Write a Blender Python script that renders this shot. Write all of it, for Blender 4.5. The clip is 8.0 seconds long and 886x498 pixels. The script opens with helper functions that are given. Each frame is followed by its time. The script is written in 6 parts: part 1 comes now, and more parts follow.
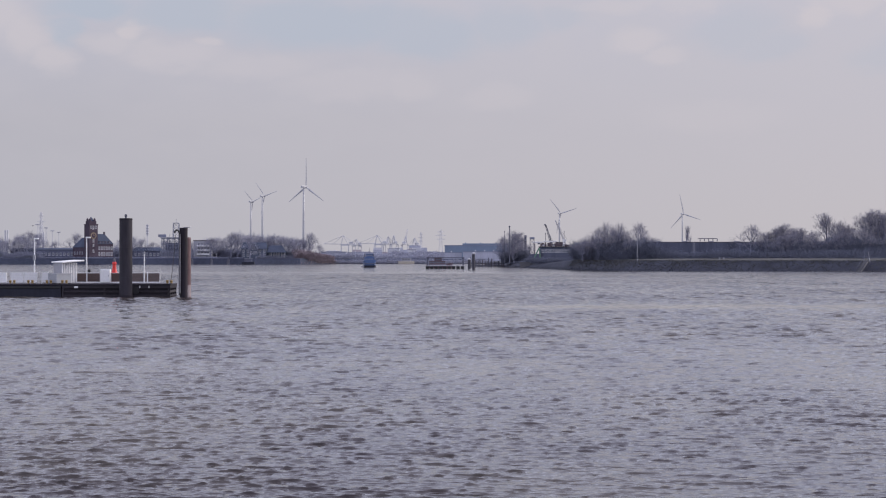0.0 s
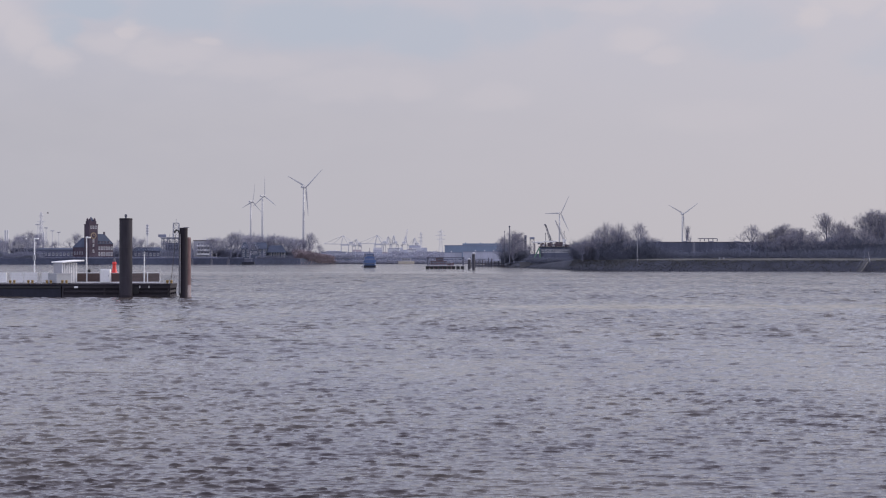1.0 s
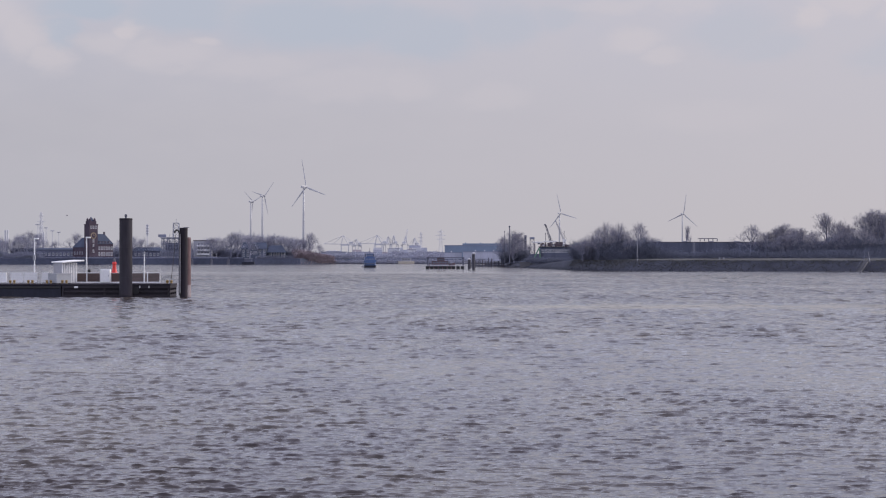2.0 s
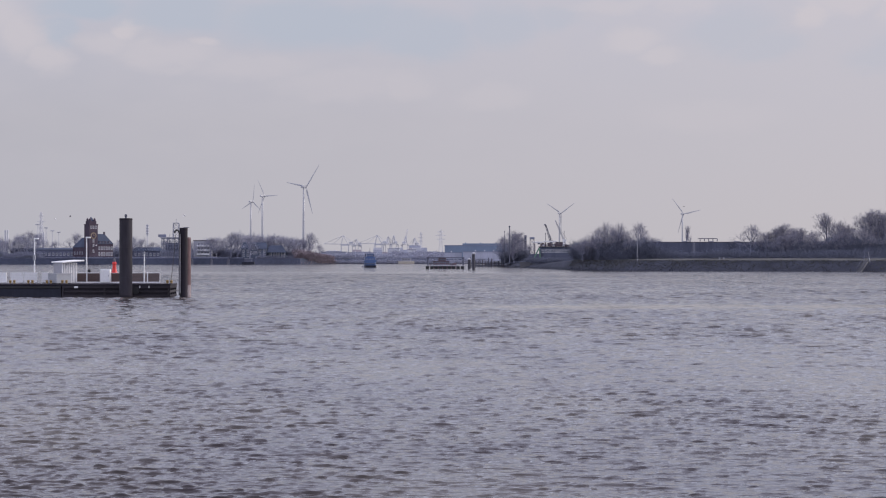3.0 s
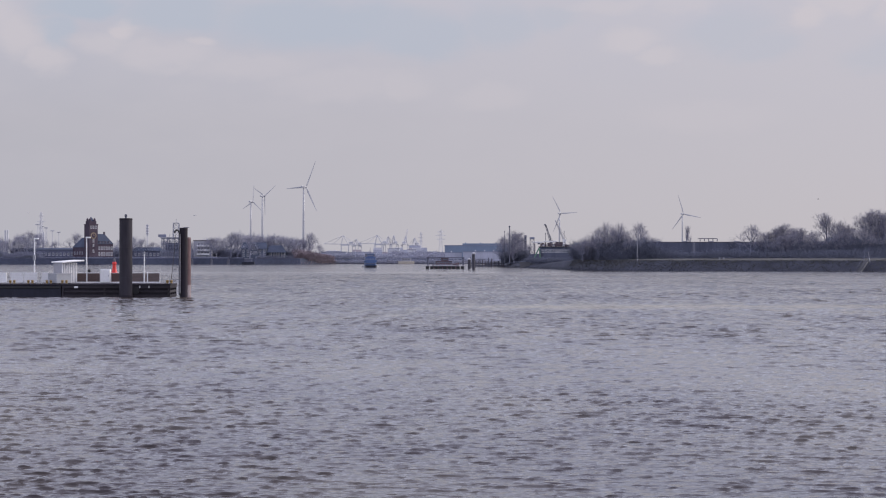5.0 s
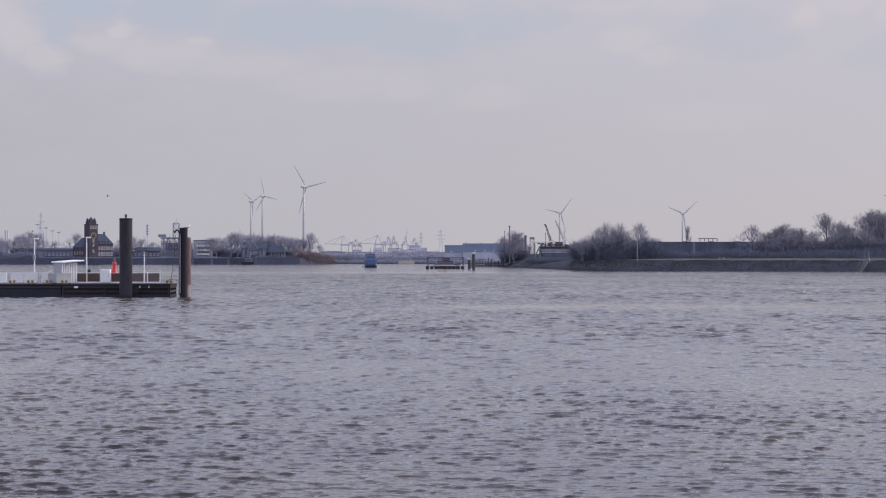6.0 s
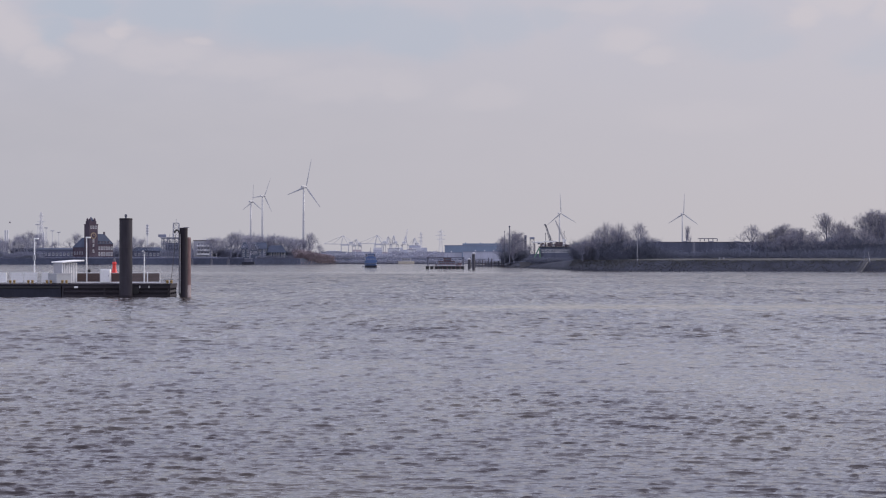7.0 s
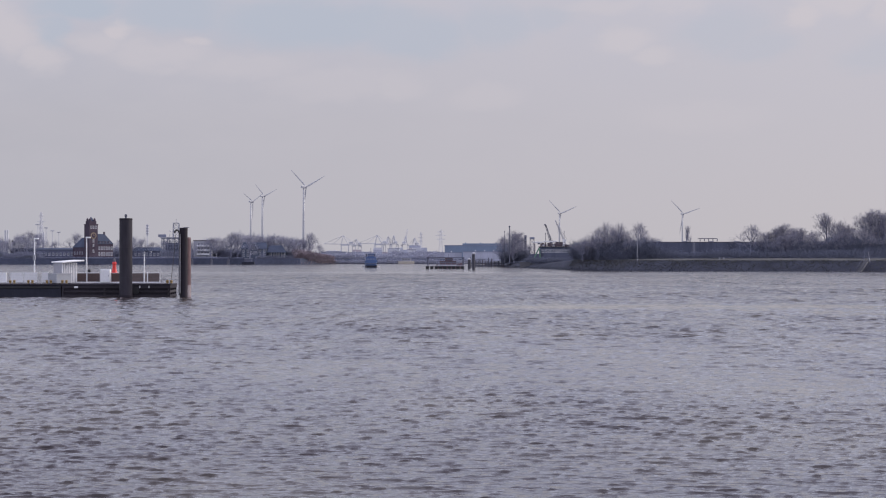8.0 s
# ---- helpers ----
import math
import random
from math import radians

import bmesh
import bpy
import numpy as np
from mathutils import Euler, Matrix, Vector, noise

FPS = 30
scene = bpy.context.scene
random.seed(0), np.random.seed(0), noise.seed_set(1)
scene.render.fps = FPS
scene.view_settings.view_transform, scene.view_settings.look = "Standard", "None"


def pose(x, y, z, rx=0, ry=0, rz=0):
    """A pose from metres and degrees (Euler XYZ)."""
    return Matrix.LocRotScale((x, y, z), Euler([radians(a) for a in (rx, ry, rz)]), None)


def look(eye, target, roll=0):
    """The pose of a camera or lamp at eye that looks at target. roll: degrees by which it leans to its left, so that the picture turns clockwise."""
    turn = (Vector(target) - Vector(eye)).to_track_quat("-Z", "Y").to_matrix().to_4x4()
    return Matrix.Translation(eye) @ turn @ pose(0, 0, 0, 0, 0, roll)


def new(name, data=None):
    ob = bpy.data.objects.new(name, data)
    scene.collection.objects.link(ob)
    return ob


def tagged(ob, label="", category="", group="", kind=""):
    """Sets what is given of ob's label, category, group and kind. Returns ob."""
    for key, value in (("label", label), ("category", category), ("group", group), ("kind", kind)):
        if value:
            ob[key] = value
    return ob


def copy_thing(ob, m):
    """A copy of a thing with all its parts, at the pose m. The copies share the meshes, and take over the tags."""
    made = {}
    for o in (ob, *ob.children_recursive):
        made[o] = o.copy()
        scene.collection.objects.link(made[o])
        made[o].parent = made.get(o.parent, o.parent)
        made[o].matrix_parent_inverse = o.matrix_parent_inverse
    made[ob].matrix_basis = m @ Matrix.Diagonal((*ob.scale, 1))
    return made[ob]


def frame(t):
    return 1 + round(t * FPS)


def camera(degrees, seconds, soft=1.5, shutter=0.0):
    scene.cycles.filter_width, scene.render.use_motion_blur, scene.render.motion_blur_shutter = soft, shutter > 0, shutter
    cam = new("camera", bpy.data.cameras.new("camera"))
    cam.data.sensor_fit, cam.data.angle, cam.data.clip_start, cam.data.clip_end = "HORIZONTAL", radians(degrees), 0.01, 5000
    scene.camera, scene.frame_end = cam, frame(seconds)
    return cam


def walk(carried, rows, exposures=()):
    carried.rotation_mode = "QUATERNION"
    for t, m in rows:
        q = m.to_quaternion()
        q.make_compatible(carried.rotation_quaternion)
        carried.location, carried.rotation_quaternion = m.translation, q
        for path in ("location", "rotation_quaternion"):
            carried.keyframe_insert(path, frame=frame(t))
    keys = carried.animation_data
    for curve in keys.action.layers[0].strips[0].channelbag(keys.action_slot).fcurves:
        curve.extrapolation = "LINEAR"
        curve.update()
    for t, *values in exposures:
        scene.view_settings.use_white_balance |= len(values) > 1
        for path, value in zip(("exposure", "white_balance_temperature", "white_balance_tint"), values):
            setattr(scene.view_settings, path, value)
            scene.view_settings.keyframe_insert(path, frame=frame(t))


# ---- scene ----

# The camera stands still on a landing stage and looks across the river.
cam = camera(28.4, 8.0, soft=1.18)
EYE = 3.96
walk(cam, [(0, pose(0, 0, EYE, 90.26, 0, 0)), (8, pose(0, 0, EYE, 90.26, 0, 0))])

# ---- light: a hazy, thinly clouded noon sky, the sun high to the right ----
SUN_WAY = Vector((0.80, 0.28, 0.56)).normalized()
world = bpy.data.worlds.new("world")
scene.world = world
world.use_nodes = True
wn, wl = world.node_tree.nodes, world.node_tree.links
wn.clear()
w_sky = wn.new("ShaderNodeTexSky")
w_sky.sky_type, w_sky.sun_disc = "NISHITA", False
w_sky.sun_elevation = math.asin(SUN_WAY.z)
w_sky.sun_rotation = math.atan2(SUN_WAY.x, SUN_WAY.y)
w_sky.dust_density, w_sky.air_density = 2.0, 1.2
w_clear = wn.new("ShaderNodeBackground")
w_clear.inputs["Strength"].default_value = 0.18
wl.new(w_sky.outputs["Color"], w_clear.inputs["Color"])
w_cloud = wn.new("ShaderNodeBackground")
w_cloud.inputs["Color"].default_value = (0.995, 0.94, 1.205, 1)
w_cloud.inputs["Strength"].default_value = 1.24
w_mix = wn.new("ShaderNodeMixShader")
w_mix.inputs["Fac"].default_value = 0.56
w_out = wn.new("ShaderNodeOutputWorld")
wl.new(w_clear.outputs["Background"], w_mix.inputs[1])
wl.new(w_cloud.outputs["Background"], w_mix.inputs[2])
wl.new(w_mix.outputs["Shader"], w_out.inputs["Surface"])
sun = new("sun", bpy.data.lights.new("sun", "SUN"))
sun.data.energy, sun.data.angle, sun.data.color = 1.9, radians(10), (1.0, 0.955, 0.90)
sun.matrix_world = look(SUN_WAY * 100, (0, 0, 0))
scene.view_settings.exposure = 0.0


# ---- materials ----
def material(name, color, rough=0.7, metal=0.0, grain=1.0, amount=0.25, bump=0.0, dark=None, coords="Object", stretch=(1, 1, 1), sheer=0.0):
    """A surface with variation at two scales: coarse stains and fine grain (grain: features per metre).
    sheer: the share of light that passes on through bundles of fine twigs."""
    m = bpy.data.materials.new(name)
    m.use_nodes = True
    n, l = m.node_tree.nodes, m.node_tree.links
    b = n["Principled BSDF"]
    b.inputs["Roughness"].default_value, b.inputs["Metallic"].default_value = rough, metal
    b.inputs["Specular IOR Level"].default_value = 0.1 if rough >= 0.8 else 0.5
    tc, mp = n.new("ShaderNodeTexCoord"), n.new("ShaderNodeMapping")
    mp.inputs["Scale"].default_value = stretch
    l.new(tc.outputs[coords], mp.inputs["Vector"])
    coarse, fine = n.new("ShaderNodeTexNoise"), n.new("ShaderNodeTexNoise")
    coarse.inputs["Scale"].default_value, coarse.inputs["Detail"].default_value = grain * 0.22, 5
    fine.inputs["Scale"].default_value, fine.inputs["Detail"].default_value = grain * 2.7, 4
    both = n.new("ShaderNodeMath")
    both.operation = "MULTIPLY_ADD"
    both.inputs[1].default_value = 0.6
    half = n.new("ShaderNodeMath")
    half.operation = "MULTIPLY"
    half.inputs[1].default_value = 0.4
    for t in (coarse, fine):
        l.new(mp.outputs["Vector"], t.inputs["Vector"])
    l.new(fine.outputs["Fac"], half.inputs[0])
    l.new(coarse.outputs["Fac"], both.inputs[0])
    l.new(half.outputs["Value"], both.inputs[2])
    ramp = n.new("ShaderNodeValToRGB")
    lo = dark or tuple(c * (1 - amount) for c in color)
    hi = tuple(min(0.9, c * (1 + amount * 0.6)) for c in color)
    ramp.color_ramp.elements[0].position, ramp.color_ramp.elements[1].position = 0.34, 0.66
    ramp.color_ramp.elements[0].color, ramp.color_ramp.elements[1].color = (*lo, 1), (*hi, 1)
    l.new(both.outputs["Value"], ramp.inputs["Fac"])
    l.new(ramp.outputs["Color"], b.inputs["Base Color"])
    if bump:
        bp = n.new("ShaderNodeBump")
        bp.inputs["Strength"].default_value, bp.inputs["Distance"].default_value = bump, 0.02
        l.new(fine.outputs["Fac"], bp.inputs["Height"])
        l.new(bp.outputs["Normal"], b.inputs["Normal"])
    if sheer:
        thin, mix = n.new("ShaderNodeBsdfTranslucent"), n.new("ShaderNodeMixShader")
        mix.inputs["Fac"].default_value = sheer
        l.new(ramp.outputs["Color"], thin.inputs["Color"])
        l.new(b.outputs["BSDF"], mix.inputs[1])
        l.new(thin.outputs["BSDF"], mix.inputs[2])
        l.new(mix.outputs["Shader"], n["Material Output"].inputs["Surface"])
    return m


def water_material(name):
    """Turbid river water: ripples at several sizes, in ruffled and in calmer patches."""
    m = bpy.data.materials.new(name)
    m.use_nodes = True
    n, l = m.node_tree.nodes, m.node_tree.links
    b = n["Principled BSDF"]
    b.inputs["IOR"].default_value = 1.333
    tc = n.new("ShaderNodeTexCoord")

    def tex(scale, detail, squash=(1, 1, 1), gritty=0.5):
        mp, t = n.new("ShaderNodeMapping"), n.new("ShaderNodeTexNoise")
        mp.inputs["Scale"].default_value = squash
        t.inputs["Scale"].default_value, t.inputs["Detail"].default_value, t.inputs["Roughness"].default_value = scale, detail, gritty
        l.new(tc.outputs["Object"], mp.inputs["Vector"])
        l.new(mp.outputs["Vector"], t.inputs["Vector"])
        return t.outputs["Fac"]

    def remap(v, a0, a1, b0, b1):
        r = n.new("ShaderNodeMapRange")
        r.inputs[1].default_value, r.inputs[2].default_value, r.inputs[3].default_value, r.inputs[4].default_value = a0, a1, b0, b1
        l.new(v, r.inputs[0])
        return r.outputs[0]

    def times(u, v):
        q = n.new("ShaderNodeMath")
        q.operation = "MULTIPLY"
        l.new(u, q.inputs[0])
        l.new(v, q.inputs[1])
        return q.outputs[0]

    reach = n.new("ShaderNodeAttribute")
    reach.attribute_name = "reach"
    reach_out = reach.outputs["Fac"]
    ruffle = n.new("ShaderNodeAttribute")
    ruffle.attribute_name = "ruffle"
    ruffled = times(ruffle.outputs["Fac"], remap(tex(0.03, 3, (1, 0.4, 1)), 0.36, 0.64, 0.65, 1.2))
    ramp = n.new("ShaderNodeValToRGB")
    ramp.color_ramp.elements[0].position, ramp.color_ramp.elements[1].position = 0.42, 0.78
    ramp.color_ramp.elements[0].color, ramp.color_ramp.elements[1].color = (0.034, 0.027, 0.029, 1), (0.094, 0.082, 0.064, 1)
    l.new(tex(0.12, 4, (1, 0.5, 1)), ramp.inputs["Fac"])
    l.new(ramp.outputs["Color"], b.inputs["Base Color"])
    streaks = tex(2.0, 7, (1, 0.07, 1), 0.7)
    l.new(remap(times(times(ruffle.outputs["Fac"], reach_out), remap(streaks, 0.41, 0.59, 0.15, 1.9)), 0.0, 1.9, 0.02, 0.20), b.inputs["Roughness"])
    distant = times(ruffled, reach_out)
    last = None
    for scale, depth, squash, weight in ((0.22, 1.4, (0.6, 0.30, 1), distant), (0.6, 1.2, (0.40, 0.24, 1), distant), (1.4, 0.55, (0.40, 0.20, 1), distant), (3.2, 0.045, (0.34, 1, 1), ruffled), (6.5, 0.032, (0.36, 1, 1), ruffled), (13.0, 0.011, (0.4, 1, 1), ruffled)):
        bp = n.new("ShaderNodeBump")
        bp.inputs["Distance"].default_value = depth
        bp.inputs["Filter Width"].default_value = 0.02
        l.new(weight, bp.inputs["Strength"])
        l.new(tex(scale, 2, squash), bp.inputs["Height"])
        if last:
            l.new(last, bp.inputs["Normal"])
        last = bp.outputs["Normal"]
    l.new(last, b.inputs["Normal"])
    return m


# soft cloud forms near the top of the view: place across, height, half-width, half-height, weight (metres)
BLUE_GAPS = [(-1030, 619, 41, 53, 0.75), (-969, 682, 117, 38, 1), (-711, 669, 188, 53, 0.8), (-351, 641, 297, 72, 0.85), (-77, 619, 188, 72, 0.7), (150, 647, 125, 63, 0.55), (315, 663, 78, 41, 0.4), (776, 619, 141, 59, 0.4), (878, 572, 110, 44, 0.35), (1168, 544, 94, 47, 0.3)]
CLOUD_HEADS = [(-1204, 646, 94, 66, 0.8), (-1130, 599, 78, 70, 0.85), (-1071, 541, 53, 47, 0.8), (-847, 610, 44, 31, 1), (-906, 579, 94, 34, 0.6), (-656, 585, 41, 20, 0.8), (-742, 553, 141, 38, 0.6), (-523, 528, 172, 38, 0.42), (-288, 481, 204, 41, 0.35), (-108, 481, 94, 38, 0.4), (513, 604, 81, 41, 0.75), (592, 553, 66, 28, 0.65), (471, 694, 117, 22, 0.55), (636, 688, 94, 20, 0.55), (986, 663, 42, 44, 1), (1082, 691, 110, 34, 0.85), (1191, 663, 41, 47, 0.7), (158, 447, 94, 34, 0.35), (730, 388, 188, 47, 0.25)]



def sky_material():
    """Thin hazy cloud towards the horizon, with pale-blue gaps and soft white heads higher up."""
    m = bpy.data.materials.new("hazy_sky")
    m.use_nodes = True
    n, l = m.node_tree.nodes, m.node_tree.links
    n.clear()
    tc, mp = n.new("ShaderNodeTexCoord"), n.new("ShaderNodeMapping")
    mp.inputs["Scale"].default_value = (1 / 420, 1 / 420, 1 / 200)
    l.new(tc.outputs["Object"], mp.inputs["Vector"])
    sep = n.new("ShaderNodeSeparateXYZ")
    l.new(tc.outputs["Object"], sep.inputs[0])
    cloud = n.new("ShaderNodeTexNoise")
    cloud.inputs["Scale"].default_value, cloud.inputs["Detail"].default_value, cloud.inputs["Roughness"].default_value = 2.2, 7, 0.55
    l.new(mp.outputs["Vector"], cloud.inputs["Vector"])
    warp = n.new("ShaderNodeVectorMath")
    warp.operation = "MULTIPLY_ADD"
    warp.inputs[1].default_value, warp.inputs[2].default_value = (150, 0, 100), (-75, 0, -50)
    l.new(cloud.outputs["Color"], warp.inputs[0])
    bent = n.new("ShaderNodeVectorMath")
    l.new(tc.outputs["Object"], bent.inputs[0])
    l.new(warp.outputs[0], bent.inputs[1])

    def math_node(op, u, v):
        q = n.new("ShaderNodeMath")
        q.operation = op
        for i, w in enumerate((u, v)):
            if isinstance(w, (int, float)):
                q.inputs[i].default_value = w
            else:
                l.new(w, q.inputs[i])
        return q.outputs[0]

    def forms(rows, outer=1.5, inner=0.2):
        total = None
        for x, z, w, h, weight in rows:
            off, size = n.new("ShaderNodeVectorMath"), n.new("ShaderNodeVectorMath")
            off.operation, size.operation = "SUBTRACT", "MULTIPLY"
            off.inputs[1].default_value, size.inputs[1].default_value = (x, 0, z), (1 / w, 0, 1 / h)
            far = n.new("ShaderNodeVectorMath")
            far.operation = "LENGTH"
            l.new(bent.outputs[0], off.inputs[0])
            l.new(off.outputs[0], size.inputs[0])
            l.new(size.outputs[0], far.inputs[0])
            r = n.new("ShaderNodeMapRange")
            r.interpolation_type = "SMOOTHSTEP"
            r.inputs[1].default_value, r.inputs[2].default_value, r.inputs[3].default_value, r.inputs[4].default_value = outer, inner, 0, weight
            l.new(far.outputs["Value"], r.inputs[0])
            total = r.outputs[0] if total is None else math_node("MAXIMUM", total, r.outputs[0])
        return total

    def blend(a, b, fac):
        q = n.new("ShaderNodeMix")
        q.data_type = "RGBA"
        l.new(fac, q.inputs["Factor"])
        l.new(a, q.inputs["A"])
        q.inputs["B"].default_value = b
        return q.outputs["Result"]

    up, across = n.new("ShaderNodeMapRange"), n.new("ShaderNodeMapRange")
    up.inputs[1].default_value, up.inputs[2].default_value = 0, 760
    across.inputs[1].default_value, across.inputs[2].default_value = -1300, 1300
    l.new(sep.outputs["Z"], up.inputs[0])
    l.new(sep.outputs["X"], across.inputs[0])
    base, warm = n.new("ShaderNodeValToRGB"), n.new("ShaderNodeValToRGB")
    base.color_ramp.elements[0].color, base.color_ramp.elements[1].color = (0.462, 0.454, 0.505, 1), (0.515, 0.517, 0.605, 1)
    warm.color_ramp.elements[0].color, warm.color_ramp.elements[1].color = (0.545, 0.510, 0.535, 1), (0.550, 0.540, 0.615, 1)
    base.color_ramp.elements.new(0.5).color = (0.466, 0.458, 0.512, 1)
    l.new(up.outputs[0], base.inputs["Fac"])
    l.new(up.outputs[0], warm.inputs["Fac"])
    sides = n.new("ShaderNodeMix")
    sides.data_type = "RGBA"
    l.new(across.outputs[0], sides.inputs["Factor"])
    l.new(base.outputs["Color"], sides.inputs["A"])
    l.new(warm.outputs["Color"], sides.inputs["B"])
    thin = n.new("ShaderNodeMapRange")
    thin.inputs[1].default_value, thin.inputs[2].default_value, thin.inputs[3].default_value, thin.inputs[4].default_value = 0.35, 0.65, 0.0, 0.35
    l.new(cloud.outputs["Fac"], thin.inputs[0])
    veil = blend(sides.outputs["Result"], (0.555, 0.530, 0.575, 1), math_node("MULTIPLY", thin.outputs[0], up.outputs[0]))
    blue = blend(veil, (0.448, 0.497, 0.592, 1), math_node("MULTIPLY", forms(BLUE_GAPS, 1.35, 0.45), 0.85))
    white = blend(blue, (0.620, 0.575, 0.610, 1), math_node("MULTIPLY", forms(CLOUD_HEADS, 1.35, 0.35), 0.66))
    overhead = n.new("ShaderNodeMapRange")
    overhead.inputs[1].default_value, overhead.inputs[2].default_value, overhead.inputs[3].default_value, overhead.inputs[4].default_value = 740, 1080, 1.0, 1.12
    l.new(sep.outputs["Z"], overhead.inputs[0])
    higher = n.new("ShaderNodeMapRange")
    higher.inputs[1].default_value, higher.inputs[2].default_value, higher.inputs[3].default_value, higher.inputs[4].default_value = 720, 900, 0.0, 1.0
    l.new(sep.outputs["Z"], higher.inputs[0])
    em, out = n.new("ShaderNodeEmission"), n.new("ShaderNodeOutputMaterial")
    l.new(blend(white, (0.505, 0.55, 0.70, 1), higher.outputs[0]), em.inputs["Color"])
    l.new(overhead.outputs[0], em.inputs["Strength"])
    l.new(em.outputs["Emission"], out.inputs["Surface"])
    return m


WATER = water_material("river_water")
SKY = sky_material()
# bark and twigs lifted towards blue-grey: the air's haze sits in the colour
BARK = material("winter_bark", (0.250, 0.252, 0.318), 0.9, grain=0.6, amount=0.35)
TWIG = material("winter_twigs", (0.430, 0.425, 0.485), 0.9, grain=0.4, amount=0.15, sheer=0.64)
# spit trees and brush: distance haze put into paler, bluer base colours
HAZETWIG = material("hazed_twigs", (0.42, 0.42, 0.50), 0.9, grain=0.4, amount=0.2, sheer=0.3)
HAZEBARK = material("hazed_bark", (0.30, 0.304, 0.375), 0.9, grain=0.6, amount=0.35)
HAZEBRUSH = material("hazed_brush", (0.34, 0.355, 0.45), 0.9, grain=0.25, amount=0.2, sheer=0.3)
# brush colour also carries haze, lighter and bluer than bare wood
BRUSH = material("winter_brush", (0.258, 0.275, 0.345), 0.9, grain=0.25, amount=0.12, sheer=0.64)
GRASS = material("winter_grass", (0.085, 0.092, 0.100), 0.95, grain=0.3, amount=0.4, bump=0.3)
STONE = material("bank_stone", (0.062, 0.066, 0.086), 0.85, grain=0.8, amount=0.4, bump=0.4)
# timber raised and blued in its base colour to stand for haze
TIMBER = material("dark_tarred_timber", (0.115, 0.134, 0.182), 0.8, grain=0.6, amount=0.3, bump=0.1)
REDTWIG = material("reddish_willow_twigs", (0.275, 0.232, 0.262), 0.9, grain=0.4, amount=0.35)
STONES = material("wet_riprap", (0.060, 0.065, 0.086), 0.75, grain=1.5, amount=0.25, bump=0.3)
MEADOW = material("winter_meadow", (0.104, 0.104, 0.102), 0.95, grain=0.5, amount=0.35, bump=0.3)
KERB = material("weathered_kerb", (0.15, 0.15, 0.16), 0.85, grain=0.8, amount=0.35, bump=0.2)
QUAY = material("quay_wall", (0.066, 0.074, 0.108), 0.85, grain=0.3, amount=0.35, bump=0.2)
# far ground: haze painted in as a paler, bluer tone than near grass
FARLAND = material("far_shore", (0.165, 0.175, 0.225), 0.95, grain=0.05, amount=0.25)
# brick and slate: base colours lifted and blued for haze on the spit
BRICK = material("dark_red_brick", (0.086, 0.068, 0.090), 0.85, grain=0.9, amount=0.3, bump=0.3)
SLATE = material("slate_roof", (0.070, 0.084, 0.125), 0.85, grain=0.7, amount=0.3, bump=0.2)
# white frames greyed in the colour for haze between here and the spit
WINFRAME = material("hazed_window_frame", (0.58, 0.58, 0.60), 0.6, grain=1.0, amount=0.2)
GLASS = material("window_glass", (0.12, 0.13, 0.17), 0.15, grain=0.3, amount=0.2)
WHITE = material("white_paint", (0.86, 0.86, 0.86), 0.5, grain=1.5, amount=0.12)
DIRTYWHITE = material("weathered_white_board", (0.84, 0.83, 0.82), 0.6, grain=2.0, amount=0.22, bump=0.15)
GREYBOX = material("grey_coated_sheet", (0.36, 0.37, 0.40), 0.55, grain=2.0, amount=0.15)
HULLBLUE = material("dark_blue_hull", (0.022, 0.024, 0.040), 0.5, grain=1.2, amount=0.4, bump=0.2, stretch=(1, 1, 0.3))
HULLBLACK = material("black_tarred_steel", (0.020, 0.016, 0.024), 0.72, grain=1.2, amount=0.45, bump=0.25, stretch=(1, 1, 0.3))
PILESTEEL = material("grey_coated_pile", (0.040, 0.036, 0.046), 0.62, grain=1.4, amount=0.35, bump=0.15, stretch=(1, 1, 0.2))
PILESTEEL.node_tree.nodes["Principled BSDF"].inputs["Specular IOR Level"].default_value = 0.2
PILERUST = material("rusty_red_pile", (0.130, 0.072, 0.078), 0.6, grain=1.8, amount=0.5, bump=0.3, stretch=(1, 1, 0.3))
HULLBLUE.node_tree.nodes["Principled BSDF"].inputs["Specular IOR Level"].default_value = 0.25
HULLBLACK.node_tree.nodes["Principled BSDF"].inputs["Specular IOR Level"].default_value = 0.3
FLAKING = material("flaking_white_paint", (0.34, 0.30, 0.31), 0.7, grain=6.0, dark=(0.13, 0.078, 0.082), stretch=(1, 1, 0.35))
HULLFRAME = material("scuffed_steel_frame", (0.027, 0.022, 0.030), 0.7, grain=2.0, amount=0.5, bump=0.25, stretch=(0.4, 1, 1.5))
RUBBER = material("black_rubber", (0.020, 0.020, 0.022), 0.6, grain=2.0, amount=0.3)
BROWN = material("brown_board", (0.085, 0.052, 0.046), 0.6, grain=2.5, amount=0.3, stretch=(1, 1, 4))
FADED = material("faded_brown_board", (0.150, 0.115, 0.108), 0.65, grain=2.5, amount=0.3, stretch=(1, 1, 4))
YELLOW = material("yellow_paint", (0.27, 0.175, 0.045), 0.5, grain=3.0, amount=0.35)
RED = material("signal_red_paint", (0.62, 0.035, 0.03), 0.45, grain=2.0, amount=0.15)
GALV = material("galvanised_steel", (0.45, 0.46, 0.48), 0.45, 0.4, grain=2.0, amount=0.2)
DARKSTEEL = material("dark_steel", (0.095, 0.100, 0.140), 0.6, grain=0.8, amount=0.3)
ROPE = material("mooring_rope", (0.16, 0.14, 0.12), 0.9, grain=12, amount=0.3)
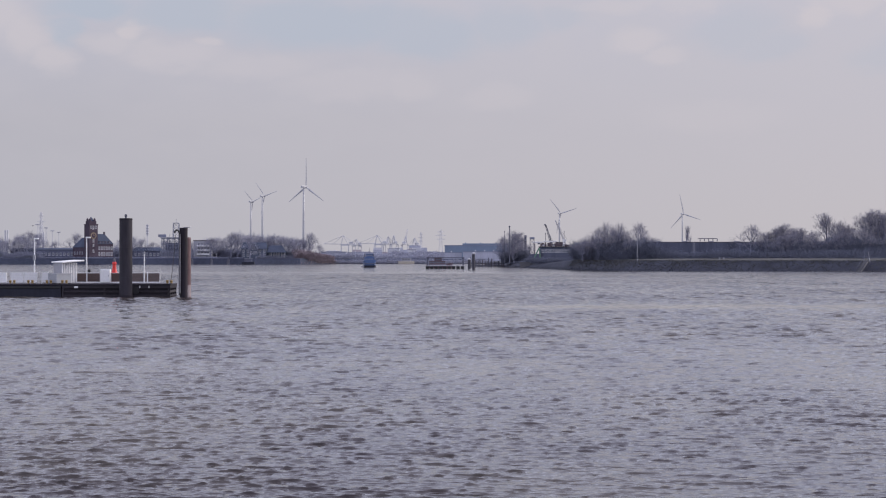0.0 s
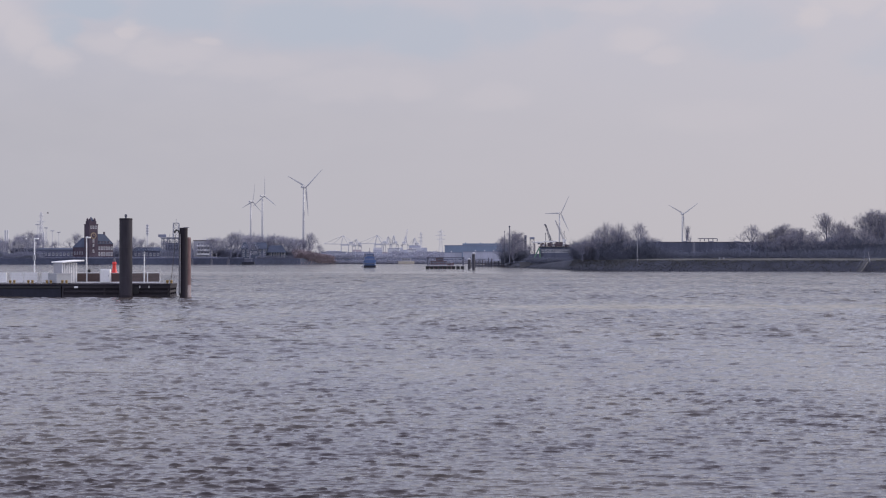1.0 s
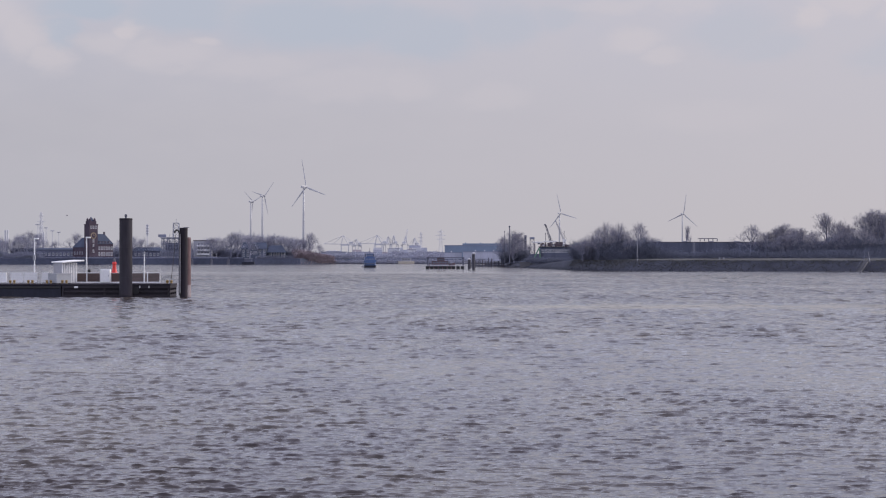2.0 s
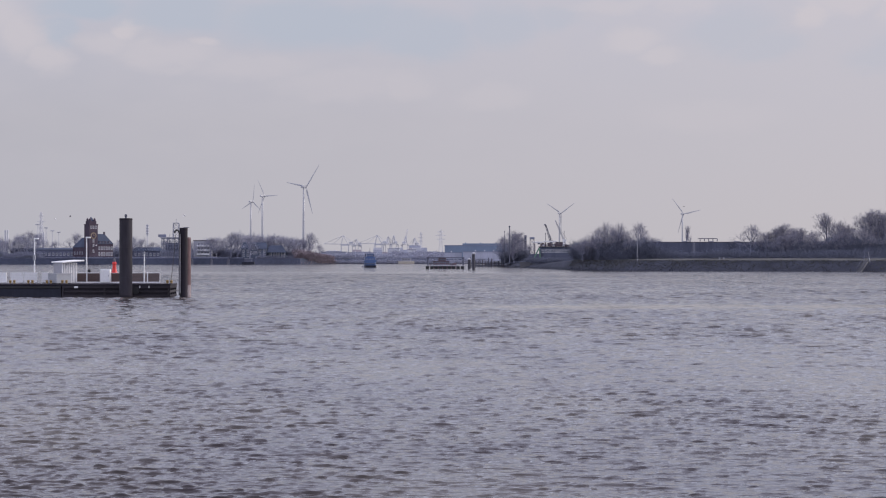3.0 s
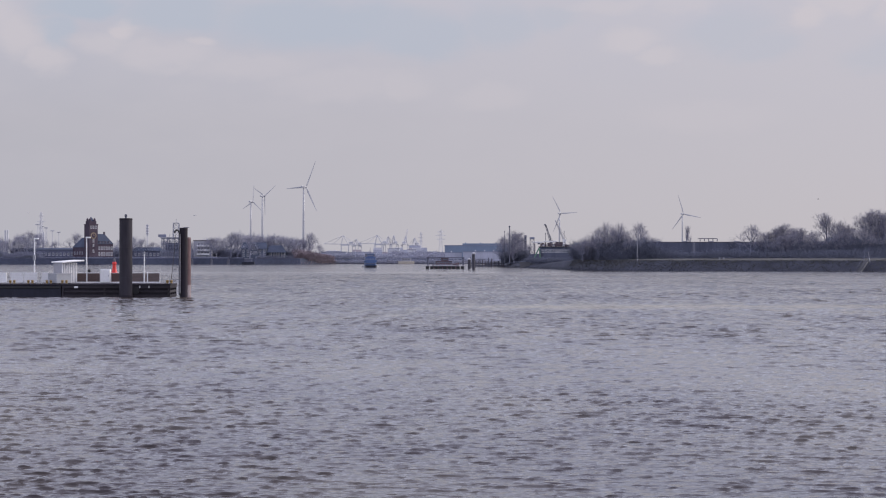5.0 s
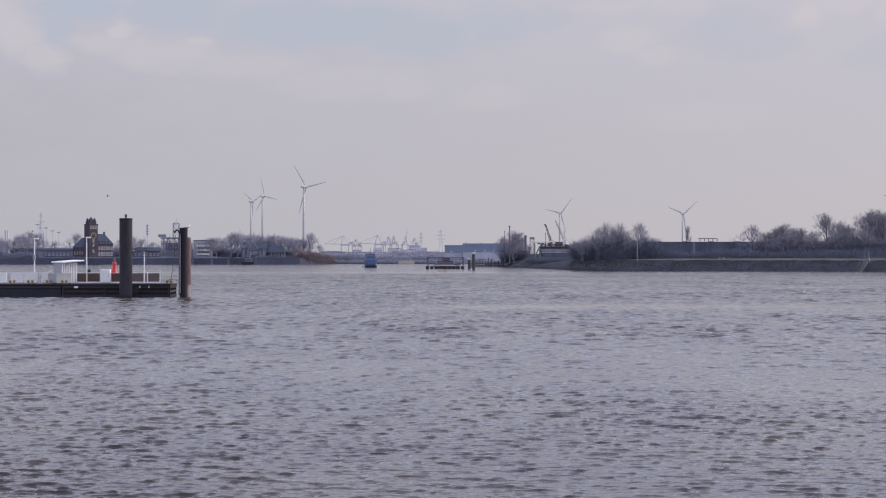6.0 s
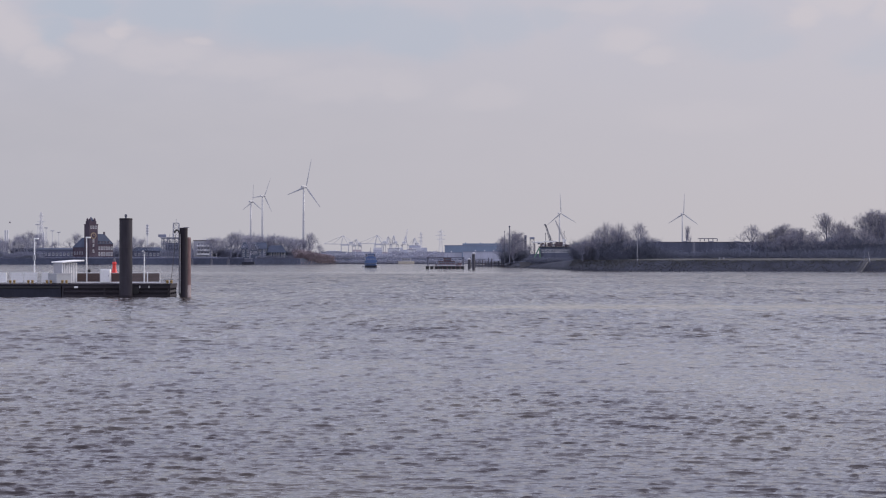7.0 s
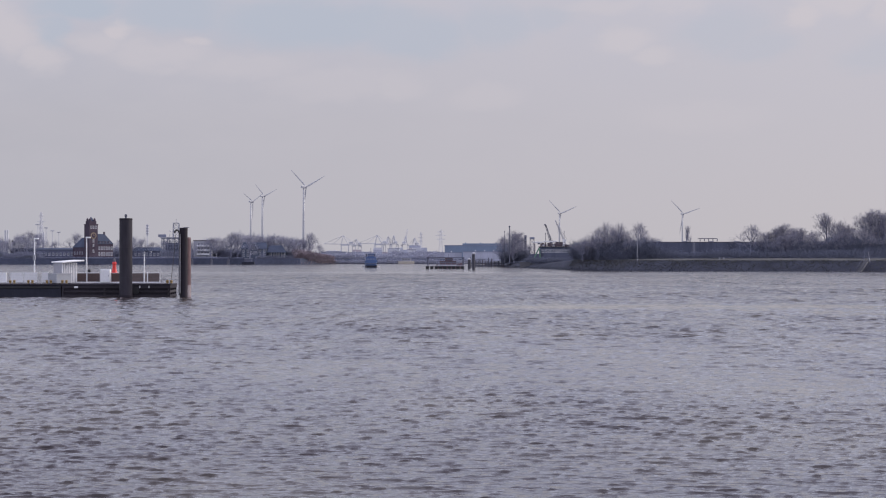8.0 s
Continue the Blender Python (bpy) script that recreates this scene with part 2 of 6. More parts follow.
TURBINE = material("turbine_white", (0.42, 0.42, 0.425), 0.45, grain=0.2, amount=0.08)
GREYPILE = material("weathered_grey_timber", (0.105, 0.108, 0.135), 0.8, grain=1.0, amount=0.35, bump=0.2, stretch=(1, 1, 0.3))
WETPILE = material("dark_wet_pile_timber", (0.050, 0.050, 0.066), 0.7, grain=1.0, amount=0.35, bump=0.2, stretch=(1, 1, 0.3))
# steel of far cranes, masts and pylons, its paleness standing in for haze
HAZESTEEL = material("hazed_pale_steel", (0.57, 0.57, 0.60), 0.6, grain=0.1, amount=0.15)
MIDSTEEL = material("mid_grey_steel", (0.21, 0.225, 0.29), 0.6, grain=0.2, amount=0.2)
# blue and rust container paint, washed out in colour as haze would
FARBLUE = material("hazed_blue_steel", (0.38, 0.41, 0.50), 0.6, grain=0.2, amount=0.2)
FARRUST = material("hazed_rust_steel", (0.46, 0.40, 0.42), 0.6, grain=0.2, amount=0.2)
HALL = material("blue_grey_cladding", (0.170, 0.222, 0.300), 0.6, grain=0.15, amount=0.15, stretch=(3, 3, 0.3))
SHEDWALL = material("pale_grey_cladding", (0.42, 0.43, 0.50), 0.6, grain=0.2, amount=0.2, stretch=(2, 2, 0.4))
SHEDDARK = material("dark_stained_boards", (0.118, 0.128, 0.176), 0.85, grain=0.6, amount=0.35, stretch=(3, 1, 0.3))
LOWHOUSE = material("blue_grey_plaster", (0.145, 0.155, 0.215), 0.8, grain=0.25, amount=0.3)
BOATBLUE = material("blue_boat_paint", (0.062, 0.118, 0.260), 0.45, grain=0.6, amount=0.25)
CREAM = material("cream_boat_paint", (0.50, 0.45, 0.37), 0.6, grain=0.5, amount=0.2)
PALEPAINT = material("pale_grey_paint", (0.38, 0.38, 0.42), 0.5, grain=0.5, amount=0.2)
GREEN = material("green_crane_paint", (0.10, 0.21, 0.15), 0.5, grain=0.5, amount=0.25)
REDLEAD = material("faded_red_paint", (0.092, 0.068, 0.082), 0.7, grain=0.5, amount=0.3)
LAUNCHRED = material("maroon_boat_paint", (0.112, 0.064, 0.080), 0.5, grain=0.8, amount=0.25)
RUSTRED = material("dull_red_lead_paint", (0.072, 0.062, 0.075), 0.7, grain=0.5, amount=0.3)
GOLD = material("clock_ochre", (0.28, 0.21, 0.14), 0.6, grain=1.0, amount=0.15)
GULLWHITE = material("gull_white", (0.85, 0.85, 0.86), 0.7, grain=6, amount=0.1)
GULLGREY = material("gull_grey", (0.10, 0.10, 0.12), 0.7, grain=6, amount=0.2)


# ---- building helpers ----
def mesh_of(bm, name, mat, smooth=False):
    me = bpy.data.meshes.new(name)
    bm.normal_update()
    bm.to_mesh(me)
    bm.free()
    me.materials.append(mat)
    if smooth:
        me.polygons.foreach_set("use_smooth", [True] * len(me.polygons))
    return me


def part(name, bm, mat, parent, label="", smooth=False):
    """Links a bmesh as one mesh object under a thing or a part."""
    ob = new(name, mesh_of(bm, name, mat, smooth))
    ob.parent = parent
    return tagged(ob, label)


def thing(name, m, label, category, group="", kind=""):
    ob = new(name)
    ob.empty_display_size = 0.3
    ob.matrix_basis = m
    return tagged(ob, label, category, group, kind)


def solid(name, bm, mat, m, label, category, group="", kind="", smooth=False):
    ob = new(name, mesh_of(bm, name, mat, smooth))
    ob.matrix_basis = m
    return tagged(ob, label, category, group, kind)


def box(bm, x0, x1, y0, y1, z0, z1, bevel=0.0):
    r = bmesh.ops.create_cube(bm, size=1, matrix=Matrix.LocRotScale(((x0 + x1) / 2, (y0 + y1) / 2, (z0 + z1) / 2), None, (abs(x1 - x0), abs(y1 - y0), abs(z1 - z0))))
    if bevel:
        edges = list({e for v in r["verts"] for e in v.link_edges})
        bmesh.ops.bevel(bm, geom=edges, offset=bevel, segments=2, affect="EDGES", profile=0.5)
    return bm


def rod(bm, p, q, r0, r1=None, n=8, caps=True):
    """A tapered round bar from p to q."""
    p, q = Vector(p), Vector(q)
    r1 = r0 if r1 is None else r1
    d = q - p
    m = Matrix.Translation((p + q) / 2) @ d.to_track_quat("Z", "Y").to_matrix().to_4x4()
    bmesh.ops.create_cone(bm, cap_ends=caps, segments=n, radius1=r0, radius2=r1, depth=d.length, matrix=m)
    return bm


def lathe(bm, profile, n=24):
    """A turned body from (radius, height) pairs."""
    rings = []
    for r, z in profile:
        rings.append([bm.verts.new((r * math.cos(2 * math.pi * i / n), r * math.sin(2 * math.pi * i / n), z)) for i in range(n)])
    for a, b in zip(rings, rings[1:]):
        for i in range(n):
            bm.faces.new((a[i], a[(i + 1) % n], b[(i + 1) % n], b[i]))
    bm.faces.new(rings[0][::-1])
    bm.faces.new(rings[-1])
    return bm


def prism(bm, outline, z0, z1):
    """An upright prism over a plan outline."""
    lo = [bm.verts.new((x, y, z0)) for x, y in outline]
    hi = [bm.verts.new((x, y, z1)) for x, y in outline]
    k = len(outline)
    bm.faces.new(lo[::-1])
    bm.faces.new(hi)
    for i in range(k):
        bm.faces.new((lo[i], lo[(i + 1) % k], hi[(i + 1) % k], hi[i]))
    return bm


def roof(bm, x0, x1, y0, y1, z0, z1, hip0=0.0, hip1=0.0, over=0.3):
    """A ridge roof along x, with hips of that length at its ends."""
    x0, x1, y0, y1 = x0 - over, x1 + over, y0 - over, y1 + over
    ym = (y0 + y1) / 2
    v = [bm.verts.new(p) for p in ((x0, y0, z0), (x1, y0, z0), (x1, y1, z0), (x0, y1, z0), (x0 + hip0, ym, z1), (x1 - hip1, ym, z1))]
    for f in ((0, 1, 5, 4), (1, 2, 5), (2, 3, 4, 5), (3, 0, 4), (3, 2, 1, 0)):
        bm.faces.new([v[i] for i in f])
    return bm


def fresh():
    return bmesh.new()


def lattice_mast(bm, h, w0, w1, bays, bar):
    """A square lattice mast with diagonals."""
    def corner(k, f):
        w = (w0 + (w1 - w0) * f) / 2
        return Vector((w * (1, -1, -1, 1)[k], w * (1, 1, -1, -1)[k], h * f))
    for k in range(4):
        rod(bm, corner(k, 0), corner(k, 1), bar, bar * 0.8, 4)
        for b in range(bays):
            rod(bm, corner(k, b / bays), corner((k + 1) % 4, (b + 1) / bays), bar * 0.6, n=3)
            rod(bm, corner(k, (b + 1) / bays), corner((k + 1) % 4, (b + 1) / bays), bar * 0.6, n=3)
    return bm


# ---- sky backdrop and water ----
def sky_backdrop():
    bm = fresh()
    rows = []
    for j in range(13):
        e = radians(-1.0 + 13.5 * j / 12)
        rows.append([bm.verts.new((4850 * math.cos(e) * math.sin(a), 4850 * math.cos(e) * math.cos(a), 4850 * math.sin(e)))
                     for a in (radians(-24 + 48 * i / 32) for i in range(33))])
    for a, b in zip(rows, rows[1:]):
        for i in range(32):
            bm.faces.new((a[i], b[i], b[i + 1], a[i + 1]))
    return solid("backdrop", bm, SKY, Matrix.Identity(4), "pale hazy sky with thin drifting clouds", "sky", kind="structure", smooth=True)


CHOP, LEAN = 1.2, 0.9


def wave_sheet(name, seed, near, far, step, growth, heading, spread, shortest, longest, steep, label):
    """A stretch of choppy water: many wave trains round one heading, with peaked crests; the mesh widens away from the landing stage."""
    rng = np.random.default_rng(seed)
    ys = [near]
    while ys[-1] < far:
        ys.append(ys[-1] + step * (ys[-1] / 28) ** growth)
    ys = np.array(ys)
    gaps = np.gradient(ys)
    cols = int((0.27 * 28 * 2 + 9) / (step * 0.85))
    u = np.linspace(-1, 1, cols)
    X = u[None, :] * (0.265 * ys[:, None] + 4.6)
    Y = np.repeat(ys[:, None], cols, 1)
    dx = (0.265 * ys + 4.6) * 2 / cols
    H, DX, DY = np.zeros_like(X), np.zeros_like(X), np.zeros_like(X)
    power = np.zeros((len(ys), 1))
    slope_all, slope_kept = 0.0, np.zeros((len(ys), 1))
    n = 195
    lam = np.exp(rng.uniform(np.log(shortest), np.log(longest), n))
    lam[90:160] = np.exp(rng.uniform(np.log(0.42), np.log(1.3), 70))
    lam[160:] = np.exp(rng.uniform(np.log(1.5), np.log(2.8), 35))
    for i in range(n):
        k = 2 * math.pi / lam[i]
        a = radians(heading + rng.normal(0, spread)) if i < 90 else radians(267 + rng.normal(0, 15 if i < 160 else 25))
        amp = steep * lam[i] / 6.283 * rng.uniform(0.5, 1.5) * (min(1.0, (0.34 / lam[i]) ** 1.15) if i < 90 else 0.92 if i < 160 else 0.42)
        ph = k * (math.cos(a) * X + math.sin(a) * Y) + rng.uniform(0, 6.283)
        keep = np.minimum(np.clip(lam[i] / max(0.02, abs(math.cos(a))) / dx - 1.3, 0, 1), np.clip(lam[i] / max(0.02, abs(math.sin(a))) / gaps - 1.1, 0, 1))[:, None]
        if i >= 90:
            keep = keep * np.clip((ys - 44) / 60 if i < 160 else (ys - 170) / 110, 0, 1)[:, None]
        H += keep * amp * np.cos(ph)
        power += (keep * amp) ** 2 / 2
        slope_all += (k * amp) ** 2 * (i < 90)
        slope_kept += (keep * k * amp) ** 2
        # crests drawn together and leaning ahead
        push = keep * amp * (LEAN * np.cos(ph) - CHOP * np.sin(ph))
        DX += push * math.cos(a)
        DY += push * math.sin(a)
    # long flat troughs, few and peaked crests
    sigma = np.sqrt(power)
    H = sigma * (np.exp(0.27 * np.clip(H / sigma, -3, 2.6)) - 1.037) / 0.27 * np.clip(np.sqrt(slope_all / slope_kept), 1, 1.5)
    gust = np.zeros_like(X)
    for i in range(9):
        k, a = 2 * math.pi / rng.uniform(9, 40), rng.uniform(0, 6.283)
        gust += np.cos(k * (math.cos(a) * X + math.sin(a) * Y * 0.5) + rng.uniform(0, 6.283))
    gust = np.clip(1 + 0.05 * gust, 0.75, 1.25)
    # a calmer lane across the stream, and lanes ruffled by the wind beyond it
    side = np.clip((X + 6) / 14, 0, 1)
    gust *= 1 - 0.68 * side * np.exp(-((Y - 138 - 0.06 * X) / 6.5) ** 2)
    gust *= 1 + 0.4 * np.exp(-((Y - 245 + 0.25 * X) / 75) ** 2)
    gust *= 1 + 0.25 * np.clip((Y - 300) / 60, 0, 1) - 0.85 * np.clip((Y - 365) / 75, 0, 1)
    gust *= 1 + 0.22 * np.clip((58 - Y) / 28, 0, 1)
    gust *= 1 - 0.06 * np.exp(-((X + 24) / 22) ** 2 - ((Y - 138) / 38) ** 2)
    gust *= 1 + 0.42 * np.exp(-((X + 11) / 9) ** 2 - ((Y - 38) / 24) ** 2)
    P = np.stack([X + DX * gust, Y + DY * gust, H * gust], -1).reshape(-1, 3).astype(np.float32)
    r, c = len(ys), cols
    idx = np.arange(r * c).reshape(r, c)
    quads = np.stack([idx[:-1, :-1], idx[:-1, 1:], idx[1:, 1:], idx[1:, :-1]], -1).reshape(-1, 4).astype(np.int32)
    me = bpy.data.meshes.new(name)
    me.vertices.add(len(P))
    me.vertices.foreach_set("co", P.ravel())
    me.loops.add(quads.size)
    me.loops.foreach_set("vertex_index", quads.ravel())
    me.polygons.add(len(quads))
    me.polygons.foreach_set("loop_start", np.arange(0, quads.size, 4, dtype=np.int32))
    me.polygons.foreach_set("use_smooth", np.ones(len(quads), dtype=bool))
    me.update()
    me.validate()
    me.materials.append(WATER)
    me.attributes.new("ruffle", "FLOAT", "POINT").data.foreach_set("value", (gust * (1 + 1.4 * np.clip((Y - 230) / 170, 0, 1))).ravel().astype(np.float32))
    me.attributes.new("reach", "FLOAT", "POINT").data.foreach_set("value", np.clip((Y - 36) / 110, 0, 1).ravel().astype(np.float32))
    return tagged(new(name, me), label, "water", kind="structure")


backdrop = sky_backdrop()
bm = fresh()
RINGS = (20, 36, 60, 90, 146, 250, 420, 700, 1200, 2200, 4700)
middle = bm.verts.new((0, 0, -0.42))
circles = [[bm.verts.new((r * math.sin(6.28319 * i / 64), r * math.cos(6.28319 * i / 64), -0.42)) for i in range(64)] for r in RINGS]
for i in range(64):
    bm.faces.new((middle, circles[0][(i + 1) % 64], circles[0][i]))
    for a, b in zip(circles, circles[1:]):
        bm.faces.new((a[i], a[(i + 1) % 64], b[(i + 1) % 64], b[i]))
river = solid("water", bm, WATER, Matrix.Identity(4), "wide grey-brown river reaching to the far shores", "river", kind="structure")
river.data.attributes.new("ruffle", "FLOAT", "POINT").data.foreach_set("value", [0.9] * len(river.data.vertices))
river.data.attributes.new("reach", "FLOAT", "POINT").data.foreach_set("value", [min(1.0, max(0.0, (v.co.length - 36) / 110)) for v in river.data.vertices])
waves_short = wave_sheet("water_waves", 11, 23.5, 470, 0.057, 1.11, 265, 20, 0.12, 1.05, 0.0262, "choppy grey-brown river surface with short wavelets")
waves_long = wave_sheet("water_swell", 29, 23.5, 95, 0.090, 1.30, 277, 21, 0.15, 1.05, 0.0262, "longer wind waves running through the river")


# ---- land ----
def land(name, shore, back, z_top, run, mat, label, edge, kind="structure", edge_z=()):
    """A bank: the shoreline at the water, a slope up to its edge over run metres, and flat ground to the back line.
    edge_z: where the slope ends lower than the ground, the height of its edge at each shore point."""
    bm = fresh()
    a = [bm.verts.new((x, y, -0.6)) for x, y in shore]
    k = len(shore)
    inner = []
    for i, (x, y) in enumerate(shore):
        bx, by = back[i]
        d = Vector((bx - x, by - y)).normalized()
        inner.append((x + d.x * run, y + d.y * run))
    b = [bm.verts.new((x, y, edge_z[i] if edge_z else z_top)) for i, (x, y) in enumerate(inner)]
    if edge_z:
        yard = [Vector((x, y)).lerp(Vector((bx, by)), 11 / math.hypot(bx - x, by - y)) for (x, y), (bx, by) in zip(inner, back)]
        e = [bm.verts.new((p.x, p.y, z_top)) for p in yard]
        for i in range(k - 1):
            bm.faces.new((b[i], b[i + 1], e[i + 1], e[i]))
    c = [bm.verts.new((x, y, z_top)) for x, y in back]
    for i in range(k - 1):
        bm.faces.new((a[i], a[i + 1], b[i + 1], b[i])).material_index = 1
        bm.faces.new(((e if edge_z else b)[i], (e if edge_z else b)[i + 1], c[i + 1], c[i]))
    bmesh.ops.recalc_face_normals(bm, faces=bm.faces)
    ob = solid(name, bm, mat, Matrix.Identity(4), label, "ground", kind=kind)
    ob.data.materials.append(edge)
    return ob


RIGHT_SHORE = [(21, 905), (25.5, 767), (31, 700), (41, 585), (54, 534), (83, 501), (119, 472), (175, 450), (420, 400)]
RIGHT_BACK = [(120, 905), (140, 900), (200, 900), (260, 900), (330, 900), (420, 900), (520, 900), (640, 900), (800, 900)]
land("ground_right_bank", RIGHT_SHORE, RIGHT_BACK, 2.9, 5, GRASS, "winter-grey grass bank above a stone revetment", STONE, edge_z=(1.6, 1.4, 1.0, 2.75, 2.9, 2.9, 2.9, 2.9, 2.9))
LEFT_SHORE = [(-640, 1018), (-258, 1018), (-160, 1020), (-110, 1022), (-84, 1030), (-67, 1060), (-70, 1120)]
LEFT_BACK = [(-640, 1800), (-330, 1800), (-300, 1800), (-280, 1800), (-260, 1800), (-240, 1800), (-230, 1800)]
land("ground_left_spit", LEFT_SHORE, LEFT_BACK, 3.2, 1.2, QUAY, "low harbour spit with a sloping dark quay edge", QUAY)
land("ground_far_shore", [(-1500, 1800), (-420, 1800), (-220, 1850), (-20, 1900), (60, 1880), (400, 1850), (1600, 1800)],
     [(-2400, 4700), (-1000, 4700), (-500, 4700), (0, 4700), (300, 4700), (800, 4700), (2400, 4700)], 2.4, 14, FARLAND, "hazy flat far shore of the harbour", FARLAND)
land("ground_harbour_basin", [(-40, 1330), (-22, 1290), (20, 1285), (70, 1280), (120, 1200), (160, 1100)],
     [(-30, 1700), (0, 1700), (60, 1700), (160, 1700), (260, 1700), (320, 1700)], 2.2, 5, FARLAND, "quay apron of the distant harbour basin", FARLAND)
land("ground_middle_shore", [(-230, 1180), (-120, 1140), (-75, 1118), (-30, 1112), (12, 1114), (30, 1150)],
     [(-230, 1330), (-120, 1320), (-70, 1310), (-40, 1300), (10, 1300), (30, 1290)], 2.7, 6, QUAY, "low hazy shore behind the spit", QUAY)
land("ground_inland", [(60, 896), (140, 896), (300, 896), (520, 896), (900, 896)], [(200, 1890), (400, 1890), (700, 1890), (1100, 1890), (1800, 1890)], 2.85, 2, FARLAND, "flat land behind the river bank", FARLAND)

# ---- trees and brush ----
def tubes(name, bars, mat):
    """One mesh of thin three-sided tapered bars (p, q, r0, r1)."""
    verts, faces = [], []
    for p, q, r0, r1 in bars:
        d = (q - p).normalized()
        a = d.orthogonal().normalized()
        b = d.cross(a)
        k = len(verts)
        for c, r in ((p, r0), (q, r1)):
            for i in range(3):
                w = 2.0944 * i
                verts.append(c + (a * math.cos(w) + b * math.sin(w)) * r)
        faces += [(k, k + 1, k + 4, k + 3), (k + 1, k + 2, k + 5, k + 4), (k + 2, k, k + 3, k + 5)]
    me = bpy.data.meshes.new(name)
    me.from_pydata(verts, [], faces)
    me.materials.append(mat)
    return me


def spikes(name, bars, mat):
    """One mesh of fine three-sided twigs that run out to a point (p, q, r)."""
    verts, faces = [], []
    for p, q, r in bars:
        d = (q - p).normalized()
        a = d.orthogonal().normalized()
        b = d.cross(a)
        k = len(verts)
        verts += [p + (a * math.cos(w) + b * math.sin(w)) * r for w in (0, 2.0944, 4.1888)] + [q]
        faces += [(k, k + 1, k + 3), (k + 1, k + 2, k + 3), (k + 2, k, k + 3)]
    me = bpy.data.meshes.new(name)
    me.from_pydata(verts, [], faces)
    me.materials.append(mat)
    return me


def bare_tree(seed, low, wide, limbs, rise, dense, label, bark=BARK, twig=TWIG):
    """A leafless tree about nine metres high: limbs leave the trunk from low upwards, fork again and again, and every end
    breaks up into fine twigs. wide: the crown's half-width; rise: how strongly the wood turns upwards."""
    rng = random.Random(seed)
    wood, twigs = [], []

    def sway(k):
        return Vector((rng.gauss(0, k), rng.gauss(0, k), rng.gauss(0, k)))

    def grow(p, way, length, r, depth):
        way = (way + sway(0.10)).normalized()
        mid = p + way * length * 0.5
        on = (way + sway(0.16) + Vector((0, 0, rise * 0.3))).normalized()
        q = mid + on * length * 0.5
        if depth < 5:
            wood.append((p, mid, r, r * 0.88))
            wood.append((mid, q, r * 0.88, r * 0.74))
        else:
            twigs.append((p, q, r * 1.2))
            for k in range(dense):
                at = p.lerp(q, rng.uniform(0.25, 1.0))
                out = (on + sway(0.5) + Vector((0, 0, rise * 0.35))).normalized()
                twigs.append((at, at + out * length * rng.uniform(0.7, 1.5), 0.015))
            return
        n = 3 if depth < 4 else 2
        turn = rng.uniform(0, 6.283)
        side = on.orthogonal().normalized()
        other = on.cross(side)
        for k in range(n):
            w, tilt = turn + 6.283 * k / n + rng.uniform(-0.5, 0.5), radians(rng.uniform(16, 44))
            out = on * math.cos(tilt) + (side * math.cos(w) + other * math.sin(w)) * math.sin(tilt) + Vector((0, 0, rise * 0.22))
            grow(q if k == 0 else mid.lerp(q, rng.uniform(0.1, 1.0)), out, length * rng.uniform(0.64, 0.90), r * rng.uniform(0.52, 0.66), depth + 1)

    stem = [Vector((0, 0, -0.3))]
    while stem[-1].z < 5.4:
        stem.append(Vector((stem[-1].x + rng.gauss(0, 0.09), stem[-1].y + rng.gauss(0, 0.09), stem[-1].z + 0.75)))
    for i, (p, q) in enumerate(zip(stem, stem[1:])):
        wood.append((p, q, 0.30 - 0.024 * i, 0.276 - 0.024 * i))
    for i in range(limbs):
        f = i / (limbs - 1)
        z = low + (5.3 - low) * f
        a, e = 2.4 * i + rng.uniform(-0.3, 0.3), radians(22 + 56 * f + 20 * rise)
        at = min(stem, key=lambda p: abs(p.z - z))
        grow(at, Vector((math.cos(a) * math.cos(e), math.sin(a) * math.cos(e), math.sin(e))), 1.9 - 0.55 * f, 0.13 - 0.04 * f, 1)
    tops = sorted(q.z for _, q, _ in twigs)
    outs = sorted(math.hypot(q.x, q.y) for _, q, _ in twigs)
    kz, kw = 9.2 / tops[-20], wide / outs[int(len(outs) * 0.97)]

    def fitted(v):
        return Vector((v.x * kw, v.y * kw, v.z * kz))

    wood = [(fitted(p), fitted(q), a, b) for p, q, a, b in wood]
    twigs = [(fitted(p), fitted(q), r) for p, q, r in twigs]
    tree = thing("tree", Matrix.Identity(4), label, "tree", "bare trees along the shores")
    for nm, me in (("trunk", tubes("trunk", wood, bark)), ("crown", spikes("crown", twigs, twig))):
        new(nm, me).parent = tree
    return tree


TREES = [bare_tree(1, 2.0, 4.3, 7, 0.35, 3, "leafless broad-crowned tree on the shore", HAZEBARK, HAZETWIG),
         bare_tree(2, 1.5, 4.1, 7, 0.5, 3, "leafless round-crowned tree on the shore", HAZEBARK, HAZETWIG),
         bare_tree(3, 2.2, 4.9, 8, 0.3, 3, "leafless spreading tree with open winter crown"),
         bare_tree(4, 1.0, 3.9, 9, 0.9, 5, "leafless upright tree with dense fine twigs"),
         bare_tree(5, 0.8, 4.4, 9, 0.6, 4, "leafless many-limbed tree on the shore"),
         bare_tree(6, 0.9, 0.85, 4, 1.8, 1, "slender leafless poplar on the shore")]
used = set()


def plant(kind, x, y, z, height, width=1.0, turn=0.0):
    m = pose(x, y, z, 0, 0, turn) @ Matrix.Diagonal((height / 9.2 * width * 1.22, height / 9.2 * width * 1.22, height / 8.6, 1))
    if kind in used:
        return copy_thing(TREES[kind], m @ Matrix.Diagonal((*(1 / c for c in TREES[kind].scale), 1)))
    used.add(kind)
    TREES[kind].matrix_basis = m
    return TREES[kind]


